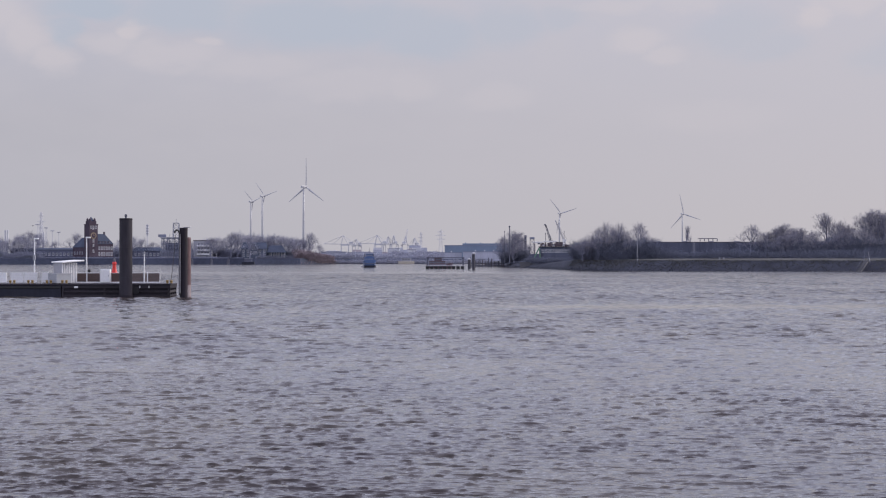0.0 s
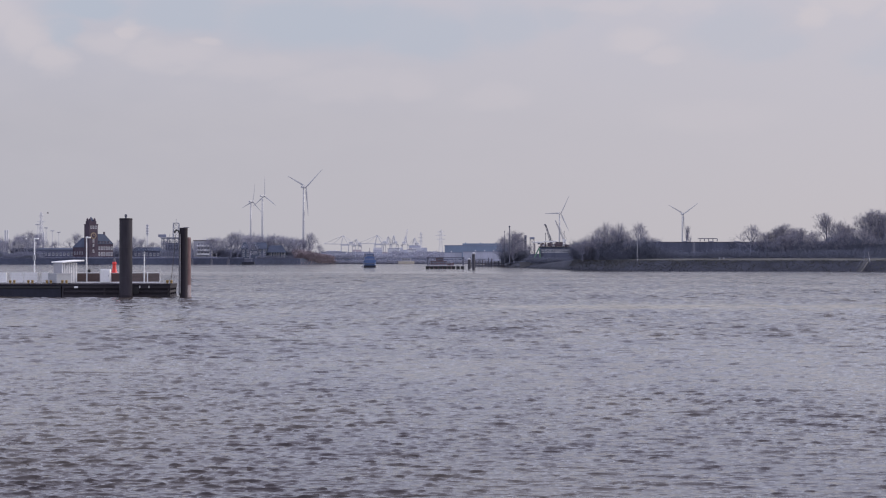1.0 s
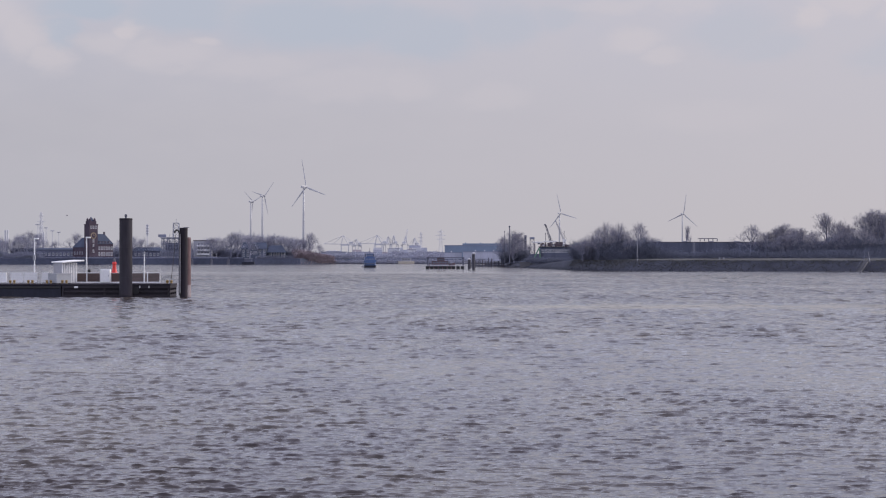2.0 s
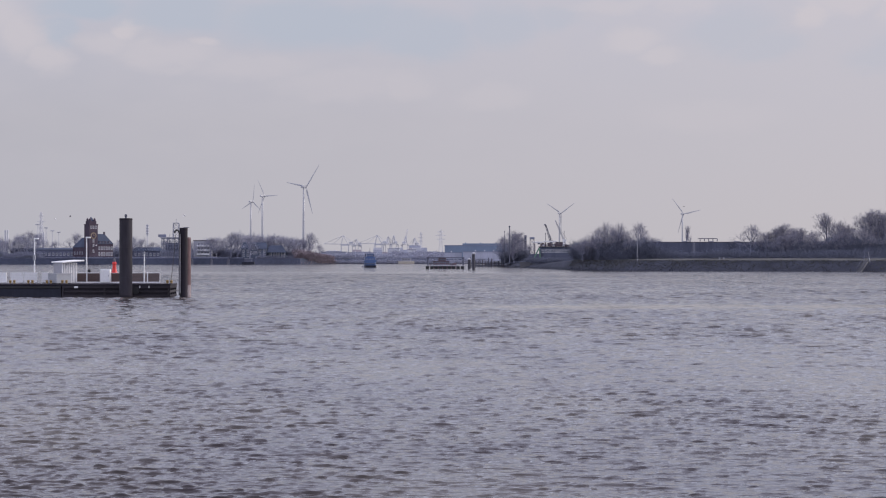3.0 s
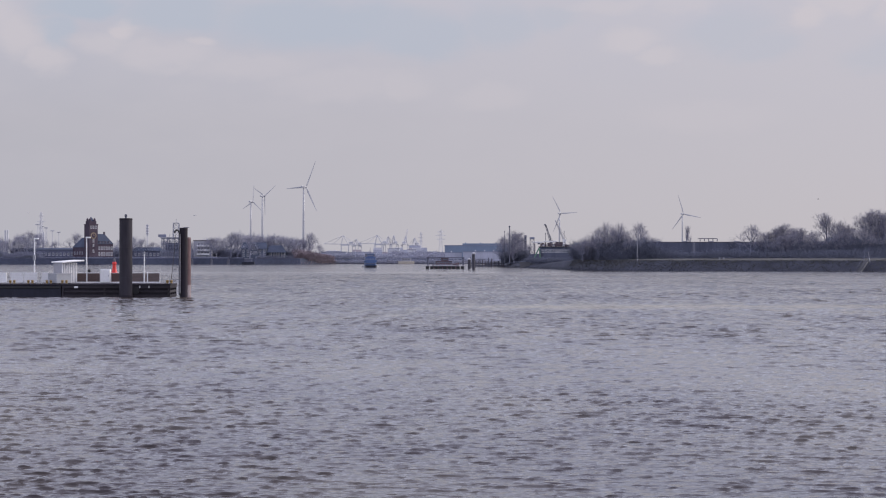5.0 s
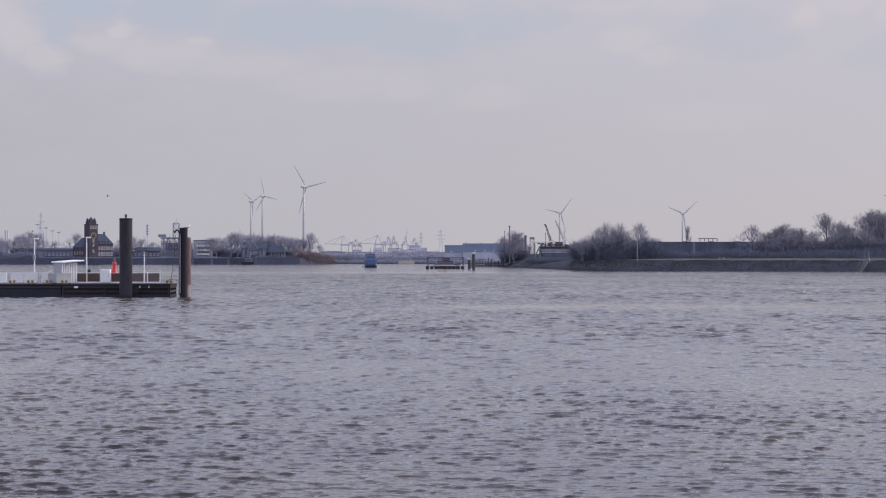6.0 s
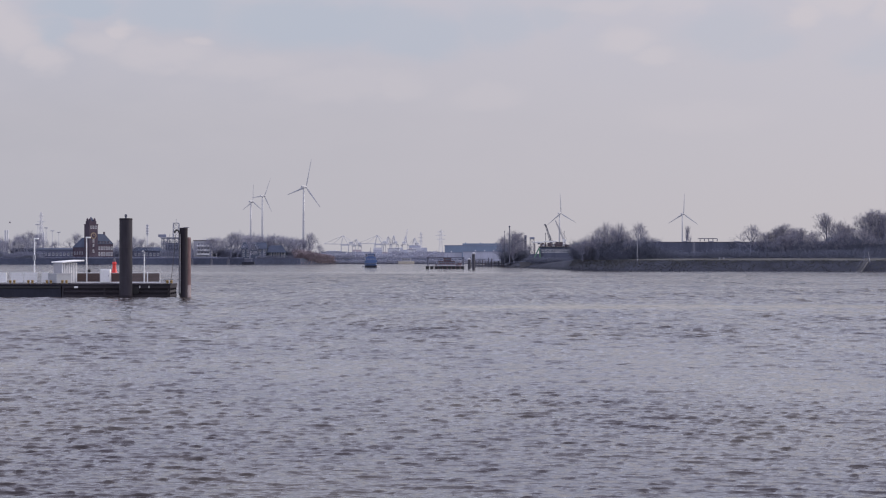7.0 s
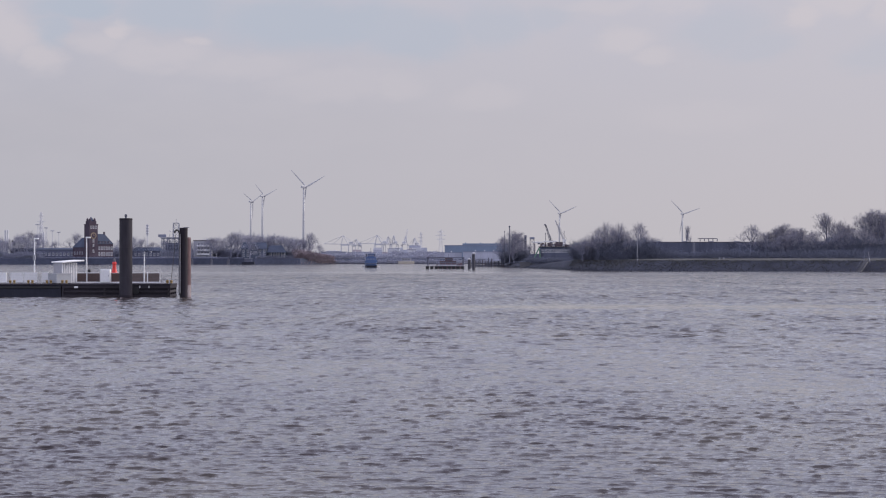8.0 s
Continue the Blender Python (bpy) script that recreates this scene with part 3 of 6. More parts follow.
def thicket(name, line, depth, low, high, count, label, mat=BRUSH, seed=5, thick=0.05, floor_z=2.9, taper=0.0):
    """Dense leafless undergrowth along a plan line, its height swelling and dropping."""
    rng = random.Random(seed)
    bars = []
    lengths = [(Vector(b) - Vector(a)).length for a, b in zip(line, line[1:])]
    for i in range(count):
        s = rng.uniform(0, sum(lengths))
        along = s / sum(lengths)
        for (a, b), n in zip(zip(line, line[1:]), lengths):
            if s <= n:
                break
            s -= n
        f = s / n
        x = a[0] + (b[0] - a[0]) * f + rng.uniform(-0.5, 0.5)
        y = a[1] + (b[1] - a[1]) * f + rng.uniform(0, depth)
        swell = 0.5 + 0.5 * noise.noise(Vector((x * 0.11, y * 0.02, seed)))
        tall = (low + (high - low) * swell) * rng.uniform(0.35, 1.0) * (1 - taper * along)
        lean = Vector((rng.gauss(0, 0.38), rng.gauss(0, 0.38), 1)).normalized()
        p, q = Vector((x, y, floor_z - 0.3)), Vector((x, y, floor_z)) + lean * tall
        bars.append((p, q, thick * 1.25))
        for j in range(5):
            g = rng.uniform(0.15, 0.95)
            way = (lean * 0.6 + Vector((rng.gauss(0, 1.0), rng.gauss(0, 0.7), rng.uniform(-0.3, 0.5)))).normalized()
            at = p.lerp(q, g)
            bars.append((at, at + way * (0.5 + tall * rng.uniform(0.12, 0.3)), thick * 0.8))
    me = spikes(name, bars, mat)
    return tagged(new(name, me), label, "bushes", kind="stuff")


def riprap(line, inward, count, seed):
    """Loose stones along a bank, from the waterline up the slope."""
    rng = random.Random(seed)
    bm = bmesh.new()
    bmesh.ops.create_icosphere(bm, subdivisions=1, radius=1)
    bv = [v.co.copy() for v in bm.verts]
    bf = [[v.index for v in f.verts] for f in bm.faces]
    bm.free()
    verts, faces = [], []
    for i in range(count):
        j = rng.randrange(len(line) - 1)
        f = rng.random()
        x, y = (line[j][k] + (line[j + 1][k] - line[j][k]) * f for k in (0, 1))
        up = 0.26 * rng.random() ** 1.2
        d = Vector((inward[j][0] - line[j][0], inward[j][1] - line[j][1])).normalized()
        c = Vector((x + d.x * up * 4.6, y + d.y * up * 4.6, -0.45 + up * 3.1))
        m = Matrix.LocRotScale(c, Euler((rng.uniform(0, 6), rng.uniform(0, 6), rng.uniform(0, 6))), Vector((rng.uniform(0.12, 0.32), rng.uniform(0.12, 0.3), rng.uniform(0.07, 0.15))))
        k = len(verts)
        verts += [m @ (v * rng.uniform(0.8, 1.2)) for v in bv]
        faces += [[q + k for q in fc] for fc in bf]
    me = bpy.data.meshes.new("stones")
    me.from_pydata(verts, [], faces)
    me.materials.append(STONES)
    return tagged(new("stones", me), "dark loose stones covering the river bank", "stones", kind="stuff")


riprap(RIGHT_SHORE[:8], RIGHT_BACK, 1300, 2)


def tufts(line, inward, run, count, seed):
    """Winter grass and weeds growing between the stones of the slope."""
    rng = random.Random(seed)
    bars = []
    for i in range(count):
        j = rng.randrange(3, len(line) - 1)
        f, up = rng.random(), 1 - 0.75 * rng.random() ** 1.8
        x, y = (line[j][k] + (line[j + 1][k] - line[j][k]) * f for k in (0, 1))
        d = Vector((inward[j][0] - line[j][0], inward[j][1] - line[j][1])).normalized()
        at = Vector((x + d.x * run * up, y + d.y * run * up, -0.65 + 3.5 * up))
        tall = rng.uniform(0.15, 0.5) * (1 + 0.8 * noise.noise(Vector((x * 0.2, up * 3, 1))))
        for k in range(4):
            bars.append((at, at + Vector((rng.gauss(0, 0.35), rng.gauss(0, 0.35), tall)), 0.05))
    return tagged(new("grass_tufts", spikes("grass_tufts", bars, MEADOW)), "grey-brown winter grass tufts on the stone slope", "grass", kind="stuff")


tufts(RIGHT_SHORE[:9], RIGHT_BACK, 5, 4200, 6)
bm = fresh()
kerb = [(44.6, 590), (57, 541), (86, 508), (122, 480), (178, 458)]
for (ax, ay), (bx, by) in zip(kerb, kerb[1:]):
    d = Vector((bx - ax, by - ay)).normalized()
    nrm = Vector((-d.y, d.x)) * 0.35
    prism(bm, [(ax, ay), (bx, by), (bx + nrm.x, by + nrm.y), (ax + nrm.x, ay + nrm.y)], 2.6, 2.97)
solid("kerb", bm, KERB, Matrix.Identity(4), "low pale concrete kerb along the bank path", "kerb", kind="structure")

bm = fresh()
berm = []
for (x, y), (nx, ny) in zip(kerb, ((0.97, 0.25), (0.80, 0.60), (0.66, 0.75), (0.58, 0.81), (0.45, 0.89))):
    lift = min(1.0, max(0.0, (x - 40) / 20))
    berm.append([bm.verts.new((x + nx * d, y + ny * d, 2.88 + (z - 2.88) * lift)) for d, z in ((0.4, 2.7), (0.9, 3.0), (3.2, 3.3), (6.5, 3.6), (9.0, 3.5), (9.5, 2.6))])
for a, b in zip(berm, berm[1:]):
    for i in range(5):
        bm.faces.new((a[i], b[i], b[i + 1], a[i + 1]))
bmesh.ops.recalc_face_normals(bm, faces=bm.faces)
solid("ground_berm", bm, MEADOW, Matrix.Identity(4), "pale winter grass berm above the revetment", "ground", kind="structure")


def bank_steps(x, y):
    """Steps down the revetment, with a white gate frame at their head."""
    ob = thing("bank_steps", pose(x, y, 0, 0, 0, -38), "concrete steps down the bank below a white gate frame", "steps")
    for i in range(12):
        part("step", box(fresh(), -0.6, 0.6, i * 0.42 - 0.6, i * 0.42 + 0.1, -0.3 + i * 0.26, 0.08 + i * 0.26, 0.01), KERB, ob)
    for s in (-0.7, 0.7):
        part("rail", rod(fresh(), (s, -0.5, 0.9), (s, 4.6, 4.0), 0.035, n=6), DARKSTEEL, ob)
        for i in range(4):
            part("rail_post", rod(fresh(), (s, -0.4 + i * 1.6, -0.3 + i * 1.0), (s, -0.4 + i * 1.6, 0.95 + i * 1.0), 0.035, n=6), DARKSTEEL, ob)
    part("gate_post", box(fresh(), -0.95, -0.75, 4.75, 4.87, 2.5, 5.2, 0.02), MIDSTEEL, ob)
    part("gate_post", rod(fresh(), (0.9, 4.8, 2.5), (0.4, 4.8, 5.4), 0.09, n=8), PALEPAINT, ob)
    part("gate_beam", box(fresh(), -0.95, 0.5, 4.78, 4.84, 4.9, 5.0, 0.01), MIDSTEEL, ob)
    return ob


bank_steps(112.6, 473.5)


def landing_block(x, y):
    """A low concrete abutment at the water's edge, with a coping and a bollard."""
    ob = thing("concrete_abutment", pose(x, y, 0, 0, 0, -8), "low grey concrete abutment at the river bank's point", "abutment")
    part("body", box(fresh(), 0, 4.6, 0, 3, -0.8, 1.75, 0.05), KERB, ob)
    part("coping", box(fresh(), -0.1, 4.7, -0.1, 3.1, 1.75, 1.95, 0.03), KERB, ob)
    part("bollard", lathe(fresh(), [(0.16, 1.95), (0.14, 2.25), (0.22, 2.35), (0.2, 2.5), (0.05, 2.54)], 12), DARKSTEEL, ob)
    return ob


landing_block(30.3, 690)


def path_cabinet(x, y, w, label):
    ob = thing("path_cabinet", pose(x, y, 3.25), label, "cabinet", "cabinets on the bank")
    part("body", box(fresh(), 0, w, 0, 0.5, 0.06, 0.62, 0.03), PALEPAINT, ob)
    part("plinth", box(fresh(), 0.04, w - 0.04, 0.04, 0.46, -0.5, 0.06), KERB, ob)
    part("lid", box(fresh(), -0.04, w + 0.04, -0.04, 0.54, 0.62, 0.66, 0.01), PALEPAINT, ob)
    return ob


path_cabinet(81.6, 517.5, 0.36, "small pale service cabinet on the grass bank")
path_cabinet(82.7, 517.0, 0.5, "squat pale service cabinet on the grass bank")


def path_railing(x0, y0, x1, y1, z):
    """A low grey two-bar railing along the path on the bank."""
    ob = thing("path_railing", pose(x0, y0, z), "low grey two-bar railing along the bank path", "railing")
    w, d = x1 - x0, y1 - y0
    for h in (0.42, 0.8):
        part("bar", rod(fresh(), (0, 0, h), (w, d, h), 0.035, n=6), MIDSTEEL, ob)
    for i in range(6):
        part("post", rod(fresh(), (w * i / 5, d * i / 5, -0.6), (w * i / 5, d * i / 5, 0.83), 0.04, n=6), MIDSTEEL, ob)
    return ob


path_railing(116.0, 490.3, 124.5, 484.2, 3.3)

# ---- the pontoon and its mooring piles ----
DECK = 1.28


def pontoon_section(x0, x1, hull_mat, label, framed):
    ob = thing("pontoon", pose(x1, 173.5 + (x1 + 26.65) * 0.0524, 0, 0, 0, 3), label, "pontoon", "pontoon sections")
    w = x1 - x0
    if framed:
        part("hull", box(fresh(), -w, -0.25, 0.16, 6.5, -0.8, 1.12, 0.03), hull_mat, ob)
        part("upper_beam", box(fresh(), -w, 0, 0.0, 0.16, 0.84, 1.14, 0.03), HULLFRAME, ob)
        part("lower_beam", box(fresh(), -w, 0, 0.03, 0.16, -0.4, 0.20, 0.03), HULLFRAME, ob)
        part("middle_rail", box(fresh(), -w, -0.05, 0.05, 0.16, 0.42, 0.62, 0.03), HULLFRAME, ob, "scuffed steel fender rail")
        part("end_beam", box(fresh(), -0.25, 0, 0.16, 6.5, 0.84, 1.14, 0.03), hull_mat, ob)
        part("end_beam", box(fresh(), -0.25, 0, 0.16, 6.5, -0.4, 0.20, 0.03), hull_mat, ob)
        part("end_rail", box(fresh(), -0.25, -0.05, 0.2, 6.4, 0.42, 0.62, 0.02), HULLFRAME, ob, "scuffed steel fender rail")
        for y in (2.3, 4.3, 6.4):
            part("end_stiffener", box(fresh(), -0.25, -0.04, y - 0.09, y + 0.09, 0.20, 0.84, 0.01), HULLFRAME, ob)
        for x in (-0.1, -3.95, -6.5, -w + 0.1):
            part("stiffener", box(fresh(), x - 0.09, x + 0.09, 0.02, 0.16, 0.20, 0.84, 0.01), HULLFRAME, ob)
        tyre = rod(fresh(), (-3.4, -0.16, 0.62), (-3.4, 0.0, 0.62), 0.34, n=20)
        part("tyre_fender", tyre, RUBBER, ob, "worn grey rubber tyre fender")
        for x in (-3.9, -3.0, -2.1):
            part("white_mark", box(fresh(), x - 0.05, x + 0.05, -0.012, 0.0, 0.88, 1.10), DIRTYWHITE, ob, "worn white paint mark")
    else:
        part("hull", box(fresh(), -w, 0, 0, 6.5, -0.8, 1.12, 0.04), hull_mat, ob)
        part("rubbing_strake", box(fresh(), -w, 0, -0.09, 0.0, 0.86, 1.06, 0.03), RUBBER, ob, "black rubber rubbing strake")
        for i in range(5):
            x = -1.6 - i * 3.2
            part("plate_seam", box(fresh(), x - 0.03, x + 0.03, -0.015, 0.0, -0.3, 0.86), hull_mat, ob)
    part("deck_plate", box(fresh(), -w - 0.01, 0.03, -0.06, 6.55, 1.14, DECK, 0.02), HULLBLACK, ob)
    return ob


def mooring_pile(x, y, r, top):
    ob = thing("mooring_pile", pose(x, y, 0), "thick dark grey steel mooring pile standing in the river", "mooring pile", "mooring piles")
    part("tube", lathe(fresh(), [(r, -3), (r, top - 0.12), (r * 0.985, top - 0.02), (r * 0.93, top)], 40), PILESTEEL, ob, smooth=False)
    part("top_plate", lathe(fresh(), [(r * 1.03, top - 0.10), (r * 1.03, top - 0.03), (r * 0.96, top + 0.03)], 40), HULLBLACK, ob)
    part("top_light", lathe(fresh(), [(0.09, top), (0.09, top + 0.16), (0.13, top + 0.17), (0.13, top + 0.36), (0.07, top + 0.43)], 14), DARKSTEEL, ob, "small dark beacon light")
    for z in (1.9, 4.8):
        part("weld_seam", lathe(fresh(), [(r, z), (r + 0.012, z + 0.01), (r + 0.012, z + 0.05), (r, z + 0.06)], 40), PILESTEEL, ob)
    part("tide_stain", lathe(fresh(), [(r + 0.004, -1), (r + 0.006, 0.10), (r + 0.001, 0.2)], 40), HULLBLACK, ob, "dark wet tide stain")
    return ob


def sheathed_pile(x, y):
    ob = thing("mooring_pile", pose(x, y, 0), "rusty red mooring pile with a dark sheath and bent pipe", "mooring pile", "mooring piles")
    part("tube", lathe(fresh(), [(0.45, -3), (0.45, 5.75), (0.41, 5.9)], 32), PILERUST, ob)
    bm = lathe(fresh(), [(0.385, -3), (0.385, 6.62), (0.40, 6.64), (0.40, 6.8), (0.34, 6.84)], 32)
    bmesh.ops.translate(bm, verts=bm.verts, vec=(-0.19, -0.55, 0))
    part("sheath", bm, HULLBLACK, ob, "black tarred sheath tube")
    part("white_band", lathe(fresh(), [(0.455, 0.02), (0.456, 0.2), (0.456, 0.8), (0.452, 1.2)], 32), FLAKING, ob, "flaking white paint band")
    bm = fresh()
    pts = [Vector((-0.52, -0.98, 0.2)), Vector((-0.52, -0.98, 6.1)), Vector((-0.56, -0.98, 6.44)), Vector((-0.72, -0.98, 6.60)), Vector((-0.93, -0.98, 6.55)), Vector((-1.04, -0.98, 6.32))]
    for a, b in zip(pts, pts[1:]):
        rod(bm, a, b, 0.095, n=10)
    part("bent_pipe", bm, RUBBER, ob, "black bent vent pipe")
    part("conduit", rod(fresh(), (-0.47, -1.08, 0.4), (-0.47, -1.08, 6.2), 0.035, n=8), PALEPAINT, ob, "thin pale conduit")
    for z in (1.6, 3.4, 5.2):
        part("pipe_clamp", box(fresh(), -0.62, -0.42, -1.07, -0.80, z, z + 0.1, 0.01), DARKSTEEL, ob)
    for z in (6.84,):
        part("cap", lathe(fresh(), [(0.30, z), (0.30, z + 0.04), (0.10, z + 0.07)], 20), DARKSTEEL, ob)
    return ob


pontoon_section(-54.0, -37.72, HULLBLUE, "dark blue pontoon hull with a rubber strake", False)
pontoon_section(-37.68, -27.02, HULLBLACK, "black framed pontoon end moored between piles", True)
mooring_pile(-31.1, 171.7, 0.63, 7.73)
sheathed_pile(-25.34, 172.9)


def deck_lamp(x, y, top, head, kit):
    ob = thing("lamp_post", pose(x, y, DECK), "slim white lamp post on the pontoon deck", "lamp post", "pontoon lamp posts")
    h = top - DECK
    part("pole", rod(rod(fresh(), (0, 0, 0), (0, 0, h * 0.45), 0.085, 0.075, 12), (0, 0, h * 0.45), (0, 0, h), 0.06, 0.05, 12), WHITE, ob)
    part("foot_plate", box(fresh(), -0.16, 0.16, -0.16, 0.16, 0, 0.03, 0.01), GALV, ob)
    if head:
        part("lamp_head", box(fresh(), -0.08, 0.42, -0.11, 0.11, h - 0.05, h + 0.10, 0.03), WHITE, ob, "flat white lamp head")
    else:
        part("lantern", lathe(fresh(), [(0.05, h), (0.09, h + 0.02), (0.09, h + 0.2), (0.04, h + 0.26)], 12), GREYBOX, ob)
    if kit:
        part("switch_box", box(fresh(), -0.14, 0.14, -0.2, -0.06, h * 0.52, h * 0.52 + 0.55, 0.02), GREYBOX, ob, "grey switch box")
    return ob


deck_lamp(-41.65, 178.5, 5.80, True, True)
deck_lamp(-36.42, 178.9, 5.92, True, False)
deck_lamp(-30.40, 178.2, 4.25, False, False)


def white_barrier(x0, x1, y, z1):
    ob = thing("barrier_panel", pose(x0, y, DECK), "weathered white barrier panel on the pontoon", "barrier", "white barrier panels")
    w, h = x1 - x0, z1 - DECK
    part("board", box(fresh(), 0, w, 0, 0.09, 0.10, h, 0.015), DIRTYWHITE, ob)
    part("top_rail", box(fresh(), -0.02, w + 0.02, -0.03, 0.12, h, h + 0.05, 0.01), WHITE, ob)
    for i in range(max(2, int(w / 0.9) + 1)):
        x = 0.05 + i * (w - 0.1) / max(1, int(w / 0.9))
        part("foot", box(fresh(), x - 0.04, x + 0.04, -0.12, 0.2, 0, 0.12, 0.01), GALV, ob)
        part("batten", box(fresh(), x - 0.025, x + 0.025, -0.02, 0.0, 0.12, h - 0.01), DIRTYWHITE, ob)
    return ob


for a, b in ((-47.6, -44.1), (-43.75, -42.4), (-42.36, -41.0), (-40.6, -39.9)):
    white_barrier(a, b, 177.0, 2.36)


def bollard(x, y, r=0.085):
    ob = thing("bollard", pose(x, y, DECK), "small yellow double bollard on the pontoon edge", "bollard", "yellow bollards")
    part("base_plate", box(fresh(), -0.3, 0.3, -0.14, 0.14, 0, 0.04, 0.01), DARKSTEEL, ob)
    for s in (-0.2, 0.2):
        bm = lathe(fresh(), [(r * 1.35, 0.04), (r * 1.2, 0.2), (r * 1.6, 0.24), (r * 1.6, 0.32), (r * 1.1, 0.37)], 14)
        bmesh.ops.translate(bm, verts=bm.verts, vec=(s, 0, 0))
        part("post", bm, YELLOW, ob)
    return ob


for px in (-42.95, -41.15, -39.3, -37.75):
    bollard(px, 174.6)
bollard(-27.35, 175.0, 0.09)


def deck_shed(x, y):
    """A small shed set corner-on, with ribbed sheet walls and a flat overhanging roof."""
    ob = thing("deck_shed", pose(x, y, DECK, 0, 0, 40), "white ribbed-sheet shed with a flat overhanging roof", "shed")
    part("walls", box(fresh(), -0.85, 0.85, -0.9, 0.9, 0, 2.12, 0.02), PALEPAINT, ob)
    for i in range(9):
        yy = -0.8 + i * 0.2
        part("rib", box(fresh(), 0.85, 0.90, yy - 0.045, yy + 0.045, 0.05, 2.08, 0.01), WHITE, ob)
    for i in range(9):
        xx = -0.8 + i * 0.2
        part("rib", box(fresh(), xx - 0.045, xx + 0.045, -0.95, -0.90, 0.05, 2.08, 0.01), WHITE, ob)
    bm = box(fresh(), -1.0, 1.45, -1.35, 1.05, 2.14, 2.28, 0.03)
    for v in bm.verts:
        v.co.z += 0.07 * v.co.x
    part("roof", bm, WHITE, ob, "flat white roof slab")
    return ob


def control_box(x, y):
    ob = thing("control_cabinet", pose(x, y, DECK, 0, 0, 42), "low grey control cabinet, one side coloured as sunlit", "cabinet")
    part("body", box(fresh(), -0.9, 0.78, -0.9, 0.78, 0.06, 1.0, 0.02), GREYBOX, ob)
    part("plinth", box(fresh(), -0.85, 0.73, -0.85, 0.73, 0, 0.06), HULLBLACK, ob)
    # sun on this side, put in as a whiter sheet
    part("sunlit_panel", box(fresh(), 0.78, 0.80, -0.86, 0.74, 0.1, 0.97, 0.005), DIRTYWHITE, ob, "side panel coloured pale as if sunlit")
    part("lid", box(fresh(), -0.94, 0.84, -0.94, 0.82, 1.0, 1.04, 0.01), PALEPAINT, ob)
    return ob


deck_shed(-38.5, 178.4)
control_box(-38.48, 175.9)


def fence_panel(x0, x1, y, boards, label):
    ob = thing("fence_panel", pose(x0, y, DECK), label, "fence", "brown fence panels")
    w = x1 - x0
    for i in range(5):
        z = 0.16 + i * 0.172
        part("board", box(fresh(), 0.03, w - 0.03, 0, 0.03, z, z + 0.170, 0.003), boards, ob)
    part("bottom_rail", box(fresh(), 0, w, -0.03, 0.06, 0.02, 0.15, 0.01), WHITE, ob)
    part("top_rail", box(fresh(), 0, w, -0.02, 0.05, 1.02, 1.06, 0.008), WHITE, ob)
    for x in (0.0, w):
        part("post", box(fresh(), x - 0.028, x + 0.028, -0.04, 0.05, 0, 1.08, 0.006), WHITE, ob)
    return ob


for a, b in ((-37.6, -36.32), (-36.26, -34.93), (-33.83, -32.9), (-32.84, -31.75), (-31.69, -30.14), (-30.08, -28.85)):
    if a < -32:
        fence_panel(a, b, 178.4, BROWN, "brown board panel in a white frame on the pontoon")
    else:
        fence_panel(a, b, 178.4, FADED, "faded grey-brown board panel in a white frame")


def utility_cabinet(x, y):
    ob = thing("utility_cabinet", pose(x, y, DECK), "tall white utility cabinet on the pontoon", "cabinet")
    part("body", box(fresh(), -0.5, 0.5, -0.3, 0.3, 0.05, 1.42, 0.03), DIRTYWHITE, ob)
    door = part("door", box(fresh(), -0.44, 0.44, -0.33, -0.303, 0.1, 1.36, 0.01), WHITE, ob)
    part("handle", box(fresh(), 0.34, 0.37, -0.36, -0.332, 0.7, 0.84), DARKSTEEL, door)
    part("plinth", box(fresh(), -0.47, 0.47, -0.27, 0.27, 0, 0.05), DARKSTEEL, ob)
    return ob


utility_cabinet(-34.35, 178.3)


def beacon(x, y):
    ob = thing("beacon", pose(x, y, DECK), "signal-red tapered port beacon with a small lantern", "beacon")
    part("body", lathe(fresh(), [(0.36, 0), (0.35, 1.0), (0.27, 1.2), (0.20, 1.5), (0.18, 1.9), (0.24, 1.96), (0.22, 2.1), (0.13, 2.18)], 20), RED, ob)
    part("lantern", lathe(fresh(), [(0.10, 2.18), (0.13, 2.2), (0.13, 2.42), (0.06, 2.52), (0.03, 2.7)], 14), DARKSTEEL, ob, "dark lantern")
    part("foot_ring", lathe(fresh(), [(0.46, 0), (0.46, 0.04), (0.42, 0.05)], 20), DARKSTEEL, ob)
    return ob


beacon(-33.62, 179.1)


def loudspeaker_post(x, y):
    ob = thing("loudspeaker_post", pose(x, y, DECK), "short dark post with a black loudspeaker box", "loudspeaker")
    part("post", rod(fresh(), (0, 0, 0), (0, 0, 1.1), 0.05, n=8), DARKSTEEL, ob)
    part("speaker_box", box(fresh(), -0.13, 0.13, -0.12, 0.12, 1.1, 1.42, 0.03), RUBBER, ob)
    part("foot_plate", box(fresh(), -0.12, 0.12, -0.12, 0.12, 0, 0.02), GALV, ob)
    return ob


loudspeaker_post(-36.15, 178.9)


def rope(points, r, label):
    bm = fresh()
    for a, b in zip(points, points[1:]):
        rod(bm, a, b, r, n=6)
    return solid("mooring_rope", bm, ROPE, Matrix.Identity(4), label, "rope")


